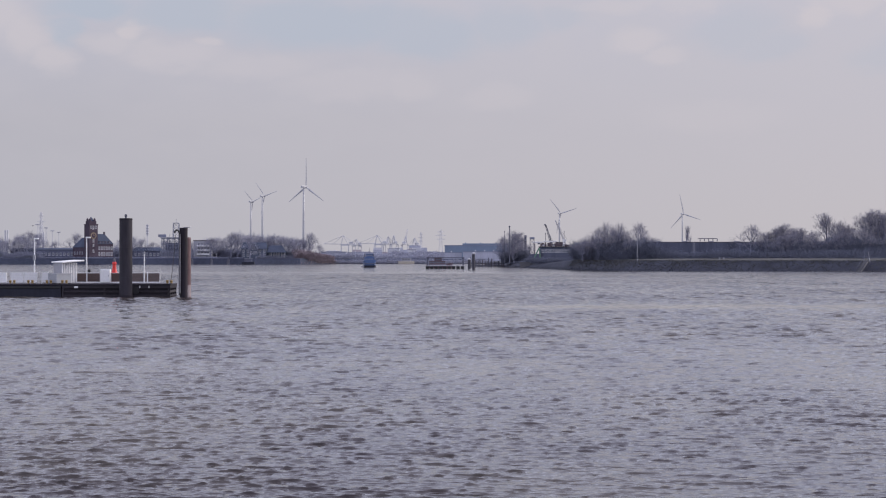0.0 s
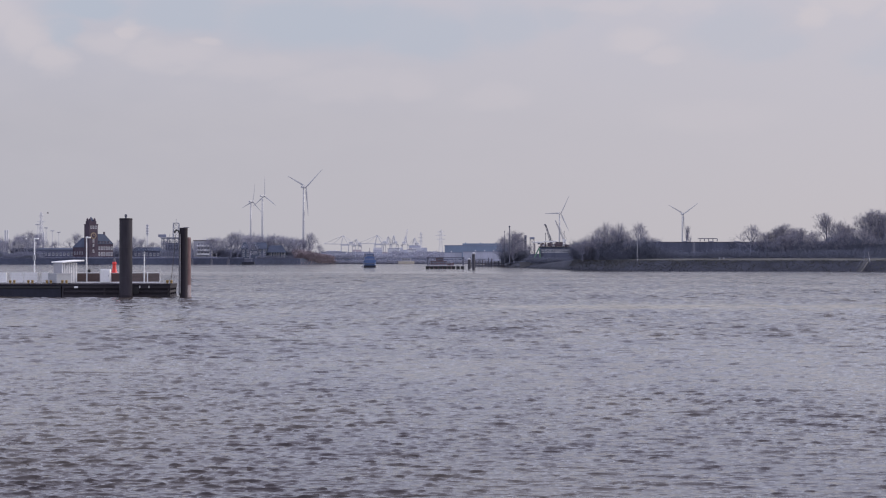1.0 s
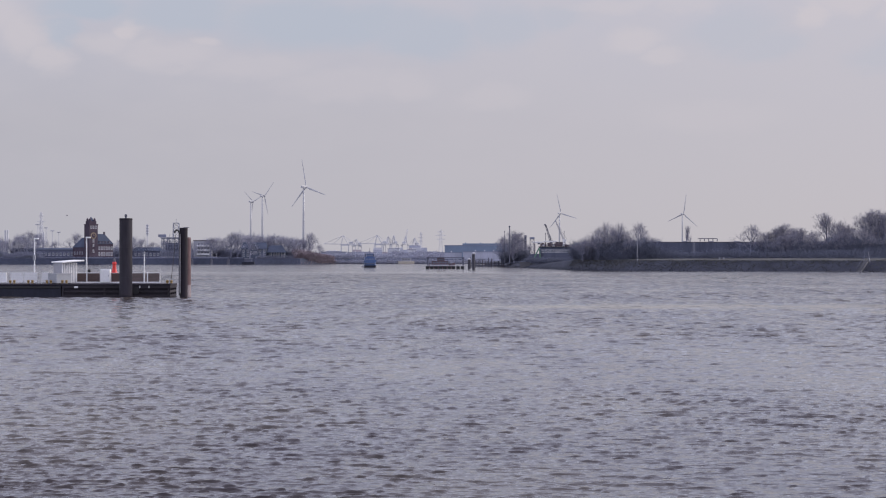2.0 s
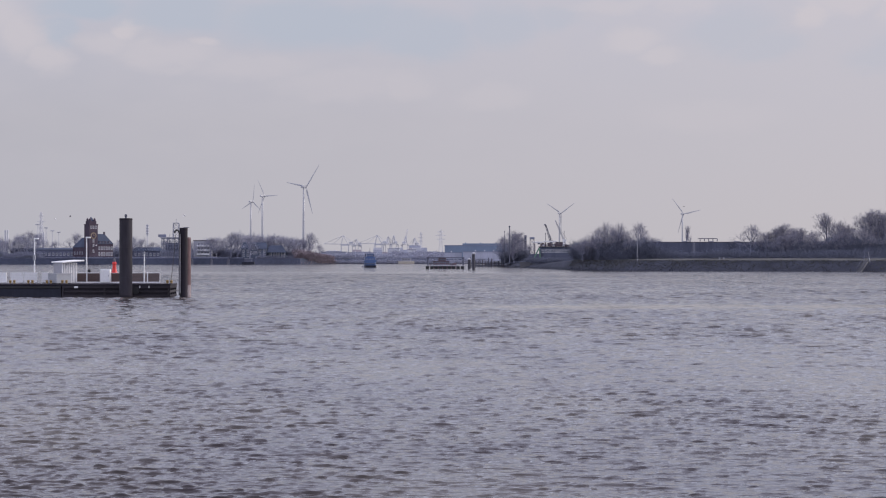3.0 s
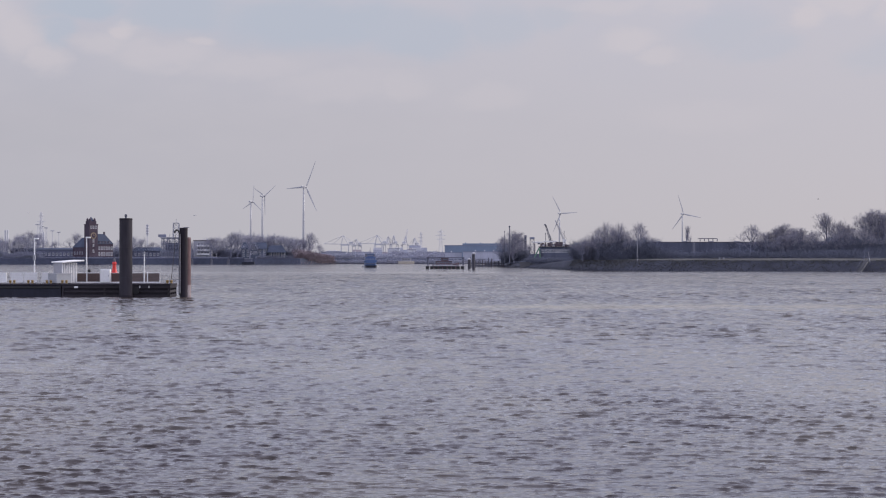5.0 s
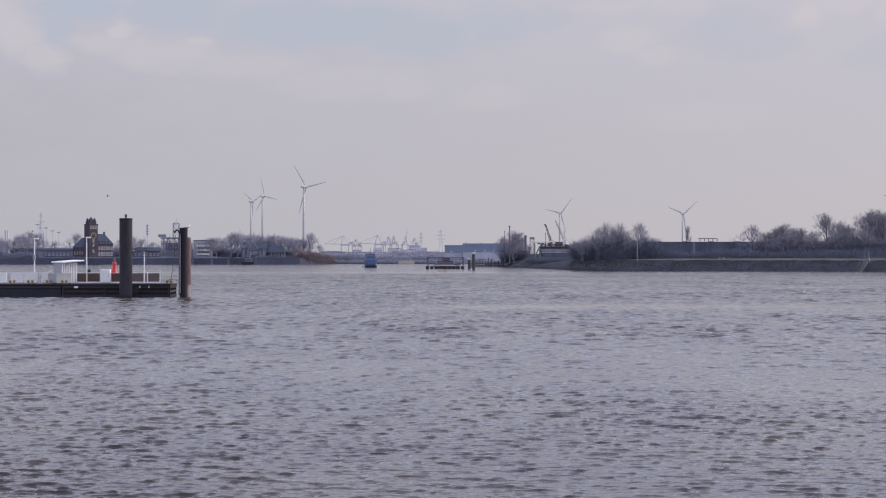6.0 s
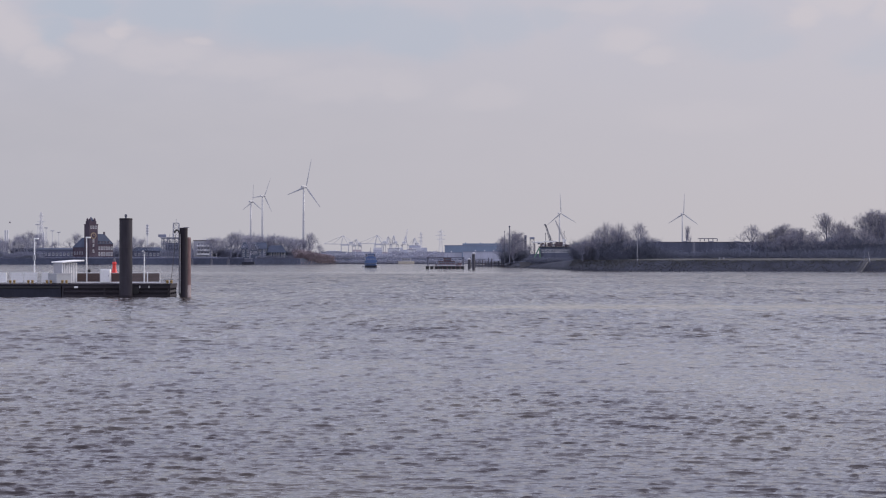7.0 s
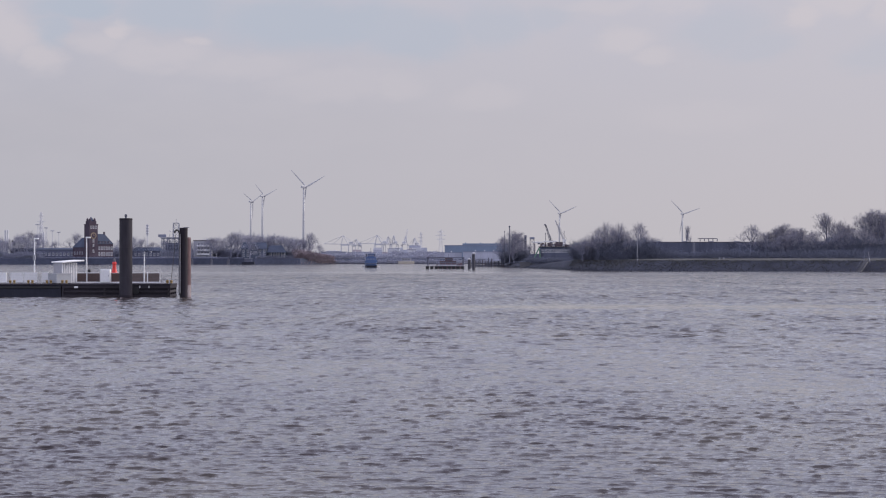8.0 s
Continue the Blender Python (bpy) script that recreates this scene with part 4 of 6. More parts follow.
rope([Vector((-26.28 + (-27.2 + 26.28) * f, 171.95 + (175.0 - 171.95) * f, 6.1 + (1.62 - 6.1) * f - 0.5 * math.sin(math.pi * f))) for f in (i / 10 for i in range(11))], 0.025, "slack mooring rope from the pile to a bollard")
bm = box(fresh(), -0.18, 0.18, -0.02, 0, -0.09, 0.09, 0.005)
solid("hull_sign", bm, WHITE, pose(-36.25, 172.96, 0.98, 0, 0, 3), "small white sign plate on the pontoon edge", "sign")


# ---- wind turbines ----
def wind_turbine(x, y, hub, blade, turn, overhang=5.0):
    ob = thing("wind_turbine", pose(x, y, 2.2, 0, 0, turn), "white three-bladed wind turbine turning in the haze", "wind turbine", "wind turbines")
    h = hub - 2.2
    part("tower", lathe(fresh(), [(2.3, 0), (2.1, h * 0.15), (1.55, h * 0.6), (1.15, h - 1.6)], 20), TURBINE, ob, smooth=True)
    bm = box(fresh(), -1.6, 1.6, -4.8, 3.4, h - 1.7, h + 1.7, 0.8)
    part("nacelle", bm, TURBINE, ob)
    rotor = new("rotor")
    rotor.parent = ob
    rotor.location = (0, overhang, h)
    part("hub", lathe_y(1.9, 2.6), TURBINE, rotor)
    for k in range(3):
        part("blade", blade_mesh(blade, 120 * k), TURBINE, rotor)
    return ob, rotor, overhang, h


def lathe_y(r, length):
    bm = lathe(fresh(), [(r, -length / 2), (r, length / 4), (r * 0.75, length / 2), (r * 0.3, length * 0.68)], 16)
    bmesh.ops.rotate(bm, verts=bm.verts, matrix=Matrix.Rotation(radians(-90), 3, "X"))
    return bm


def blade_mesh(length, angle):
    """A tapered, twisted blade pointing along x, turned by angle about the rotor's axis."""
    bm = fresh()
    rings = []
    for f, chord, thick in ((0.02, 0.036, 0.036), (0.08, 0.04, 0.034), (0.2, 0.066, 0.024), (0.45, 0.048, 0.015), (0.75, 0.032, 0.010), (0.95, 0.020, 0.006), (1.0, 0.008, 0.003)):
        tw = radians(14 * (1 - f) + 3)
        ring = []
        for i in range(8):
            w = 2 * math.pi * i / 8
            c, t = math.cos(w) * chord * length / 2 - chord * length * 0.12 * (f > 0.1), math.sin(w) * thick * length / 2
            ring.append(bm.verts.new((f * length, c * math.sin(tw) + t * math.cos(tw), c * math.cos(tw) - t * math.sin(tw))))
        rings.append(ring)
    for a, b in zip(rings, rings[1:]):
        for i in range(8):
            bm.faces.new((a[i], a[(i + 1) % 8], b[(i + 1) % 8], b[i]))
    bm.faces.new(rings[-1])
    bmesh.ops.recalc_face_normals(bm, faces=bm.faces)
    bmesh.ops.rotate(bm, verts=bm.verts, matrix=Matrix.Rotation(radians(-angle), 3, "Y"))
    return bm


# place, hub height, blade length, heading, first blade angle, degrees a second
TURBINES = [(-207, 2600, 108, 43, -42, 90, 66.4), (-308, 2985, 108, 33, -42, 14, 75.7), (-361, 3290, 108, 33, -42, 139, 61.2),
            (254, 3815, 99, 45, -42, 134, 45.6), (528.5, 3865, 99, 45, -40, 103, 49.2)]
turbines = [(wind_turbine(*row[:5]), row[5], row[6]) for row in TURBINES]


# ---- the pilot house on the spit ----
def window(parent, x, y, z, w, h, side="front"):
    fr = fresh()
    gl = fresh()
    if side == "front":
        box(gl, x - w / 2, x + w / 2, y - 0.04, y + 0.02, z - h / 2, z + h / 2)
        for a, b, c, d in ((x - w / 2 - 0.12, x - w / 2, z - h / 2, z + h / 2), (x + w / 2, x + w / 2 + 0.12, z - h / 2, z + h / 2), (x - w / 2 - 0.12, x + w / 2 + 0.12, z + h / 2, z + h / 2 + 0.14), (x - w / 2 - 0.16, x + w / 2 + 0.16, z - h / 2 - 0.16, z - h / 2), (x - 0.05, x + 0.05, z - h / 2, z + h / 2)):
            box(fr, a, b, y - 0.10, y, c, d)
    else:
        box(gl, x - 0.04, x + 0.02, y - w / 2, y + w / 2, z - h / 2, z + h / 2)
        for a, b, c, d in ((y - w / 2 - 0.12, y - w / 2, z - h / 2, z + h / 2), (y + w / 2, y + w / 2 + 0.12, z - h / 2, z + h / 2), (y - w / 2 - 0.16, y + w / 2 + 0.16, z - h / 2 - 0.16, z - h / 2)):
            box(fr, x - 0.10, x, a, b, c, d)
    win = part("window", fr, WINFRAME, parent)
    part("pane", gl, GLASS, win, "grey reflecting pane")
    return win


def pilot_house():
    ob = thing("pilot_house", pose(-207.5, 1032, 3.2, 0, 0, 41), "dark brick pilot house with a stepped clock tower", "house")
    part("tower", box(fresh(), -2.9, 2.9, -2.9, 2.9, 0, 19.6, 0.1), BRICK, ob, "dark brick clock tower")
    part("tower_cornice", box(fresh(), -3.1, 3.1, -3.1, 3.1, 19.6, 20.1, 0.05), BRICK, ob)
    part("belfry", box(fresh(), -2.3, 2.3, -2.3, 2.3, 20.1, 21.9, 0.08), BRICK, ob)
    for sx in (-1, 1):
        for sy in (-1, 1):
            part("turret", lathe_at(sx * 1.5, sy * 1.5, [(0.7, 21.9), (0.7, 22.8), (0.45, 23.4), (0.12, 23.7)], 8), BRICK, ob)
    part("tower_roof", roof(fresh(), -1.1, 1.1, -1.1, 1.1, 21.9, 24.4, 1.0, 1.0, 0.1), SLATE, ob)
    part("wing_wall", box(fresh(), 2.9, 13.4, -2.4, 6.2, 0, 8.4, 0.06), BRICK, ob)
    part("wing_roof", roof(fresh(), 2.9, 13.4, -2.4, 6.2, 8.4, 14.4, 0.0, 3.6), SLATE, ob, "steep slate roof")
    part("rear_wall", box(fresh(), -2.6, 6.0, 2.95, 17, 0, 6.4, 0.06), BRICK, ob)
    bm = roof(fresh(), 2.95, 17, -6.0, 2.6, 6.4, 12.2, 0.0, 4.0)
    bmesh.ops.rotate(bm, verts=bm.verts, matrix=Matrix.Rotation(radians(90), 3, "Z"))
    part("rear_roof", bm, SLATE, ob, "steep slate roof")
    part("base_course", box(fresh(), -3.0, 13.5, -3.02, -2.38, -0.3, 0.9), STONE, ob)
    for i in range(6):
        for z in (2.6, 5.9):
            window(ob, 4.2 + i * 1.65, -2.4, z, 0.8, 1.7)
    for i in range(4):
        x = 4.6 + i * 2.1
        dm = part("dormer", box(fresh(), x - 0.6, x + 0.6, -2.5, 0.5, 8.5, 10.0, 0.03), BRICK, ob)
        part("pane", box(fresh(), x - 0.42, x + 0.42, -2.55, -2.5, 8.8, 9.8), GLASS, dm)
    for i in range(3):
        window(ob, -1.5 + i * 1.5, -2.9, 18.3, 0.75, 1.5)
    for z in (4.2, 7.6, 10.2):
        window(ob, 0.0, -2.9, z, 0.8, 1.4)
    for y in (5.5, 8.5, 11.5, 14.5):
        window(ob, -2.6, y, 3.2, 0.9, 1.6, "side")
    clock = part("clock", disc(0, -2.95, 13.3, 1.85, 0.16), GOLD, ob, "ochre clock ring")
    part("clock_face", disc(0, -3.05, 13.3, 1.35, 0.10), BRICK, clock, "dark clock face")
    part("clock_needle", box(fresh(), -0.12, 0.12, -3.16, -3.10, 13.2, 14.5), GOLD, clock)
    part("clock_needle", box(fresh(), -0.1, 0.9, -3.16, -3.10, 13.2, 13.4), GOLD, clock)
    part("chimney", box(fresh(), 9.5, 10.4, 1.6, 2.4, 13.2, 15.6, 0.04), BRICK, ob)
    return ob


def lathe_at(x, y, profile, n):
    bm = lathe(fresh(), profile, n)
    bmesh.ops.translate(bm, verts=bm.verts, vec=(x, y, 0))
    return bm


def disc(x, y, z, r, depth):
    return rod(fresh(), (x, y, z), (x, y - depth, z), r, n=28)


pilot_house()


def gable_house(x, y, w, d, eave, ridge, wall, label, rows, rz=0.0, name="house"):
    ob = thing(name, pose(x, y, 3.2, 0, 0, rz), label, "house")
    part("wall", box(fresh(), 0, w, 0, d, -0.2, eave, 0.05), wall, ob)
    part("roof", roof(fresh(), 0, w, 0, d, eave, ridge, 1.0, 1.0, 0.5), SLATE, ob)
    n = int(w / 2.1)
    for z in rows:
        for i in range(n):
            window(ob, (i + 0.5) * w / n, 0, z, 0.95, 1.4)
    return ob


def timber_house():
    ob = gable_house(-118.5, 1030, 14.5, 10, 5.6, 9.4, TIMBER, "dark-roofed waterside house with white window frames", (1.8, 4.2))
    bm = fresh()
    v = [bm.verts.new(p) for p in ((4.5, -1.4, 4.6), (10.0, -1.4, 4.6), (7.25, -1.4, 9.2), (4.5, 5, 4.6), (10.0, 5, 4.6), (7.25, 5, 9.2))]
    for f in ((0, 1, 2), (0, 2, 5, 3), (1, 4, 5, 2), (3, 5, 4), (0, 3, 4, 1)):
        bm.faces.new([v[i] for i in f])
    part("front_gable", bm, TIMBER, ob)
    part("bay_wall", box(fresh(), 4.7, 9.8, -1.3, 0.0, -0.2, 4.6, 0.04), TIMBER, ob)
    for x in (5.7, 7.25, 8.8):
        window(ob, x, -1.3, 3.2, 0.9, 1.3)
    window(ob, 7.25, -1.4, 6.0, 1.0, 1.2)
    for x in (4.9, 6.4, 8.1, 9.6):
        part("timber", box(fresh(), x - 0.1, x + 0.1, -1.48, -1.4, 4.6, 5.6), PALEPAINT, ob)
    return ob


def veranda_hall():
    ob = thing("veranda_hall", pose(-103.6, 1031, 3.2), "low boathouse with white veranda columns", "boathouse")
    part("wall", box(fresh(), 0, 10.5, 2.5, 9, -0.2, 3.4, 0.05), TIMBER, ob)
    part("roof", roof(fresh(), 0, 10.5, 0, 9, 3.4, 7.6, 1.5, 2.5, 0.4), SLATE, ob)
    for i in range(6):
        x = 2.6 + i * 1.5
        part("column", box(fresh(), x - 0.14, x + 0.14, 0.1, 0.4, -0.2, 3.4, 0.03), PALEPAINT, ob, "white column")
    for i in range(4):
        window(ob, 1.6 + i * 2.4, 2.5, 1.7, 1.1, 1.6)
    return ob


timber_house()
veranda_hall()
gable_house(-243, 1046, 27, 9, 5.2, 6.2, LOWHOUSE, "long low blue-grey harbour building", (2.4,), name="harbour_building")
gable_house(-262, 1060, 16, 9, 4.6, 6.4, LOWHOUSE, "low harbour building among bare trees", (2.4,), name="harbour_building")
gable_house(-186, 1052, 16, 8, 4.4, 6.6, LOWHOUSE, "low grey harbour shed behind brush", (2.2,), name="harbour_building")


def balcony_block():
    ob = thing("apartment_block", pose(-149, 1046, 3.2), "pale apartment block with white balcony bands", "building")
    part("wall", box(fresh(), 0, 10.5, 0, 9, -0.2, 10.4, 0.05), PALEPAINT, ob)
    part("roof_slab", box(fresh(), -0.3, 10.8, -0.3, 9.3, 10.4, 10.8, 0.05), RUSTRED, ob)
    for z in (1.9, 4.4, 6.9):
        bal = part("balcony", box(fresh(), 2.0, 9.5, -1.3, -1.15, z, z + 1.0, 0.02), WHITE, ob, "white balcony front")
        part("balcony_floor", box(fresh(), 2.0, 9.5, -1.15, 0, z, z + 0.15), PALEPAINT, bal)
        for x in (3.0, 5.0, 7.0, 8.8):
            window(ob, x, 0, z + 1.35, 1.1, 1.5)
    return ob


def steel_plant():
    """A roofed steel frame with a lattice hoist tower."""
    ob = thing("loading_plant", pose(-167, 1040, 3.2), "grey steel loading plant with a lattice hoist tower", "loading plant")
    for i in range(5):
        for y in (0, 7):
            part("column", box(fresh(), i * 3.3 - 0.2, i * 3.3 + 0.2, y - 0.2, y + 0.2, -0.2, 12.2), MIDSTEEL, ob)
    for z in (4.0, 8.0, 11.6):
        for y in (0, 7):
            part("beam", box(fresh(), -0.5, 13.7, y - 0.15, y + 0.15, z, z + 0.45), MIDSTEEL, ob)
    bm = fresh()
    for i in range(4):
        for z in (0, 4.2, 8.2):
            rod(bm, (i * 3.3, 0, z), (i * 3.3 + 3.3, 0, z + 3.6), 0.11, n=4)
            rod(bm, (i * 3.3 + 3.3, 0, z), (i * 3.3, 0, z + 3.6), 0.11, n=4)
            rod(bm, (i * 3.3 + 1.65, 0, z), (i * 3.3 + 1.65, 0, z + 4.0), 0.10, n=4)
            rod(bm, (i * 3.3, 7, z), (i * 3.3 + 3.3, 7, z + 3.6), 0.11, n=4)
            rod(bm, (i * 3.3, 0, z + 2.0), (i * 3.3 + 3.3, 0, z + 2.0), 0.10, n=4)
    part("bracing", bm, MIDSTEEL, ob)
    part("roof", box(fresh(), -1.2, 13.9, -0.6, 7.6, 12.2, 12.6, 0.03), PALEPAINT, ob)
    part("bin", box(fresh(), 2.0, 11.5, 1.5, 6.5, 4.6, 9.2, 0.1), LOWHOUSE, ob)
    bm = lattice_mast(fresh(), 8.2, 3.6, 3.2, 3, 0.2)
    bmesh.ops.translate(bm, verts=bm.verts, vec=(8.0, 3.5, 12.6))
    part("hoist_tower", bm, MIDSTEEL, ob)
    part("tower_top", box(fresh(), 6.3, 9.7, 1.8, 5.2, 20.8, 21.1, 0.03), MIDSTEEL, ob)
    part("conveyor", box(fresh(), -2.6, 2.0, 2.6, 4.4, 12.6, 14.2, 0.05), MIDSTEEL, ob)
    for x in (1.0, 4.2, 11.5):
        part("roof_post", rod(fresh(), (x, 3.5, 12.6), (x, 3.5, 14.6), 0.12, n=5), MIDSTEEL, ob)
    part("antenna", rod(fresh(), (8, 3.5, 21.1), (8, 3.5, 23.4), 0.09, n=5), MIDSTEEL, ob)
    part("foot_wall", box(fresh(), 0.5, 8, -1.2, -0.9, -0.2, 0.9), PALEPAINT, ob)
    return ob


balcony_block()
steel_plant()


def light_mast(x, y, top, ground, tall_head=False):
    ob = thing("light_mast", pose(x, y, ground), "slim harbour floodlight mast", "light mast", "harbour light masts")
    h = top - ground
    part("pole", rod(fresh(), (0, 0, -0.3), (0, 0, h), 0.42, 0.26, 8), HAZESTEEL, ob)
    if tall_head:
        part("lamp_frame", box(fresh(), -0.6, 0.6, -0.4, 0.4, h - 8, h, 0.05), HAZESTEEL, ob)
        for i in range(4):
            part("lamp", box(fresh(), -0.95, 0.95, -0.8, -0.4, h - 1.2 - i * 2, h - 0.4 - i * 2, 0.03), PALEPAINT, ob)
    else:
        part("lamp_frame", box(fresh(), -1.8, 1.8, -0.5, 0.5, h - 0.3, h + 0.3, 0.05), HAZESTEEL, ob)
        for i in range(4):
            part("lamp", box(fresh(), -1.7 + i * 0.95, -1.15 + i * 0.95, -0.9, -0.5, h - 0.55, h + 0.1, 0.03), PALEPAINT, ob)
    return ob


for row in ((-324, 1400, 30, 3.2), (-340, 1500, 29, 3.2), (-357, 1600, 28, 3.2), (-373, 1700, 28, 3.2)):
    light_mast(*row)
light_mast(-219.5, 1300, 28, 3.2, True)


def chimney(x, y, z0, top, r, mat=HAZESTEEL):
    ob = thing("chimney", pose(x, y, z0), "slender pale chimney in the haze", "chimney", "far chimneys")
    part("shaft", lathe(fresh(), [(r * 1.3, -0.3), (r, top - z0)], 14), mat, ob)
    part("rim", lathe(fresh(), [(r * 1.12, top - z0 - 0.8), (r * 1.12, top - z0), (r * 0.8, top - z0 + 0.1)], 14), mat, ob)
    return ob


for row in ((-425, 1700, 3.2, 30, 0.7), (-422.5, 1700, 3.2, 30, 0.7), (-273.5, 1200, 3.2, 21, 0.45), (41.5, 880, 2.9, 14.8, 0.55, DARKSTEEL)):
    chimney(*row)


def pylon(x, y, h, w, reach=1.0):
    ob = thing("pylon", pose(x, y, 2.3), "pale lattice power pylon with cross-arms", "pylon", "power pylons")
    part("mast", lattice_mast(fresh(), h, w, w * 0.22, 7, 0.28), HAZESTEEL, ob)
    for f, a in ((0.66, 7.5), (0.8, 9.0), (0.92, 6.0)):
        bm = fresh()
        for s in (-1, 1):
            rod(bm, (0, 0, h * f + 0.8), (s * a * reach, 0, h * f), 0.2, 0.1, 4)
            rod(bm, (0, 0, h * f - 0.6), (s * a * reach, 0, h * f), 0.2, 0.1, 4)
        part("cross_arm", bm, HAZESTEEL, ob)
    return ob


pylon(-27.7, 2200, 32.5, 4.0, 0.45)
pylon(-2.8, 2200, 36.0, 6.0, 0.75)
pylon(-436, 1900, 50, 5.0, 0.5)


# ---- container cranes, halls and low sheds of the far harbour ----
def gantry_crane(x, y, boom, apex, turn, raised):
    ob = thing("container_crane", pose(x, y, 2.3, 0, 0, turn), "pale blue-grey container gantry crane in haze", "crane", "container cranes")
    for sx in (-9, 9):
        for sy in (-8, 8):
            part("leg", box(fresh(), sx - 0.6, sx + 0.6, sy - 0.6, sy + 0.6, -0.3, boom, 0.1), HAZESTEEL, ob)
    for sy in (-8, 8):
        part("sill_beam", box(fresh(), -9, 9, sy - 0.8, sy + 0.8, 11, 12.8), HAZESTEEL, ob)
        part("portal_beam", box(fresh(), -9, 9, sy - 0.8, sy + 0.8, boom - 2.5, boom), HAZESTEEL, ob)
    part("trolley_girder", box(fresh(), -26, 10, -2.2, 2.2, boom, boom + 1.5, 0.1), HAZESTEEL, ob)
    arm = fresh()
    end = Vector((10 + 42 * math.cos(radians(raised)), 0, boom + 1.2 + 42 * math.sin(radians(raised))))
    rod(arm, (10, 0, boom + 1.2), end, 0.8, 0.6, 6)
    part("boom", arm, HAZESTEEL, ob)
    bm = fresh()
    for sy in (-4, 4):
        rod(bm, (9, sy, boom), (4, 0, apex), 0.7, n=5)
        rod(bm, (-9, sy, boom), (4, 0, apex), 0.6, n=5)
    part("apex_frame", bm, HAZESTEEL, ob)
    bm = fresh()
    rod(bm, (4, 0, apex), end, 0.35, n=4)
    rod(bm, (4, 0, apex), (10 + 20 * math.cos(radians(raised)), 0, boom + 1.2 + 20 * math.sin(radians(raised))), 0.35, n=4)
    rod(bm, (4, 0, apex), (-25, 0, boom + 2.4), 0.35, n=4)
    part("stay", bm, HAZESTEEL, ob)
    part("machine_house", box(fresh(), -20, -10, -3, 3, boom + 2.4, boom + 7, 0.2), HAZESTEEL, ob)
    return ob


for row in ((-241, 4300, 32, 54, 180, 1), (-214, 4350, 30, 46, 118, 0), (-158, 4300, 33, 55, 172, 1), (-139, 4400, 33, 54, 75, 0), (-121, 4350, 33, 56, 105, 0), (-93, 4300, 32, 53, 80, 62), (-70, 4400, 30, 50, 110, 0)):
    gantry_crane(*row)


def container_stack(x, y, seed):
    """A few rows of stacked boxes on the far quay."""
    rng = random.Random(seed)
    ob = thing("container_stack", pose(x, y, 2.4), "stack of pale shipping containers on the far quay", "containers", "far container stacks")
    at = 0.0
    for i in range(rng.randint(2, 3)):
        for j in range(rng.randint(3, 6)):
            part("container", box(fresh(), at, at + 12.2, 0, 2.4, j * 2.9 - 0.2 * (j == 0), j * 2.9 + 2.8), rng.choice((HAZESTEEL, SHEDWALL, MIDSTEEL, FARBLUE, FARRUST)), ob)
        at += 12.6
    return ob


for i, px in enumerate((-124, -96, -68, -47)):
    container_stack(px, 2400 + 12 * i, i + 3)


def flat_hall(name, x0, x1, y, depth, z0, top, wall, label, step=0.0, bays=6, group=""):
    ob = thing(name, pose(x0, y, z0), label, "hall", group)
    w, h = x1 - x0, top - z0
    part("wall", box(fresh(), 0, w, 0, depth, -0.3, h, 0.06), wall, ob)
    part("roof_edge", box(fresh(), -0.3, w + 0.3, -0.3, depth + 0.3, h, h + 0.5, 0.05), MIDSTEEL, ob)
    if step:
        part("upper_wall", box(fresh(), w * 0.26, w, 1.0, depth - 1, h + 0.5, h + 0.5 + step, 0.06), wall, ob)
    for i in range(bays):
        x = (i + 0.5) * w / bays
        part("gate", box(fresh(), x - w / bays * 0.3, x + w / bays * 0.3, -0.12, 0, -0.3, h * 0.55, 0.03), wall, ob)
        part("pilaster", box(fresh(), x + w / bays * 0.5 - 0.15, x + w / bays * 0.5 + 0.05, -0.2, 0, -0.3, h), wall, ob)
    for i in range(3):
        x = w * (0.3 + 0.22 * i)
        part("roof_vent", lathe_at(x, depth / 2, [(0.45, h + 0.4), (0.45, h + step + 1.1), (0.6, h + step + 1.2), (0.3, h + step + 1.5)], 8), wall, ob)
    return ob


flat_hall("assembly_hall", 1.5, 62, 1500, 60, 2.2, 13.6, HALL, "big blue-grey assembly hall in the haze", 1.5, 6)
flat_hall("quay_shed", -16, 14, 1312, 14, 2.2, 7.0, SHEDWALL, "pale low quay shed in the haze", 0, 7, "quay sheds")
flat_hall("quay_shed", -87, -69, 1250, 14, 2.7, 7.3, SHEDWALL, "pale low quay shed in the haze", 0, 4, "quay sheds")
flat_hall("quay_shed", 15, 46, 1306, 14, 2.2, 7.6, SHEDWALL, "pale low quay shed in the haze", 0, 7, "quay sheds")
for i, (x0, x1, y, top, mat) in enumerate(((-133, -118, 1990, 10, HAZESTEEL), (-112, -76, 2010, 9, SHEDWALL), (-62, -49, 1960, 13, HAZESTEEL), (-40, -30, 1960, 12, HAZESTEEL), (-28, -4, 1985, 9.5, SHEDWALL))):
    flat_hall("far_warehouse", x0, x1, y, 18, 2.4, top, mat, "pale warehouse far across the harbour", 0, 4, "far warehouses")

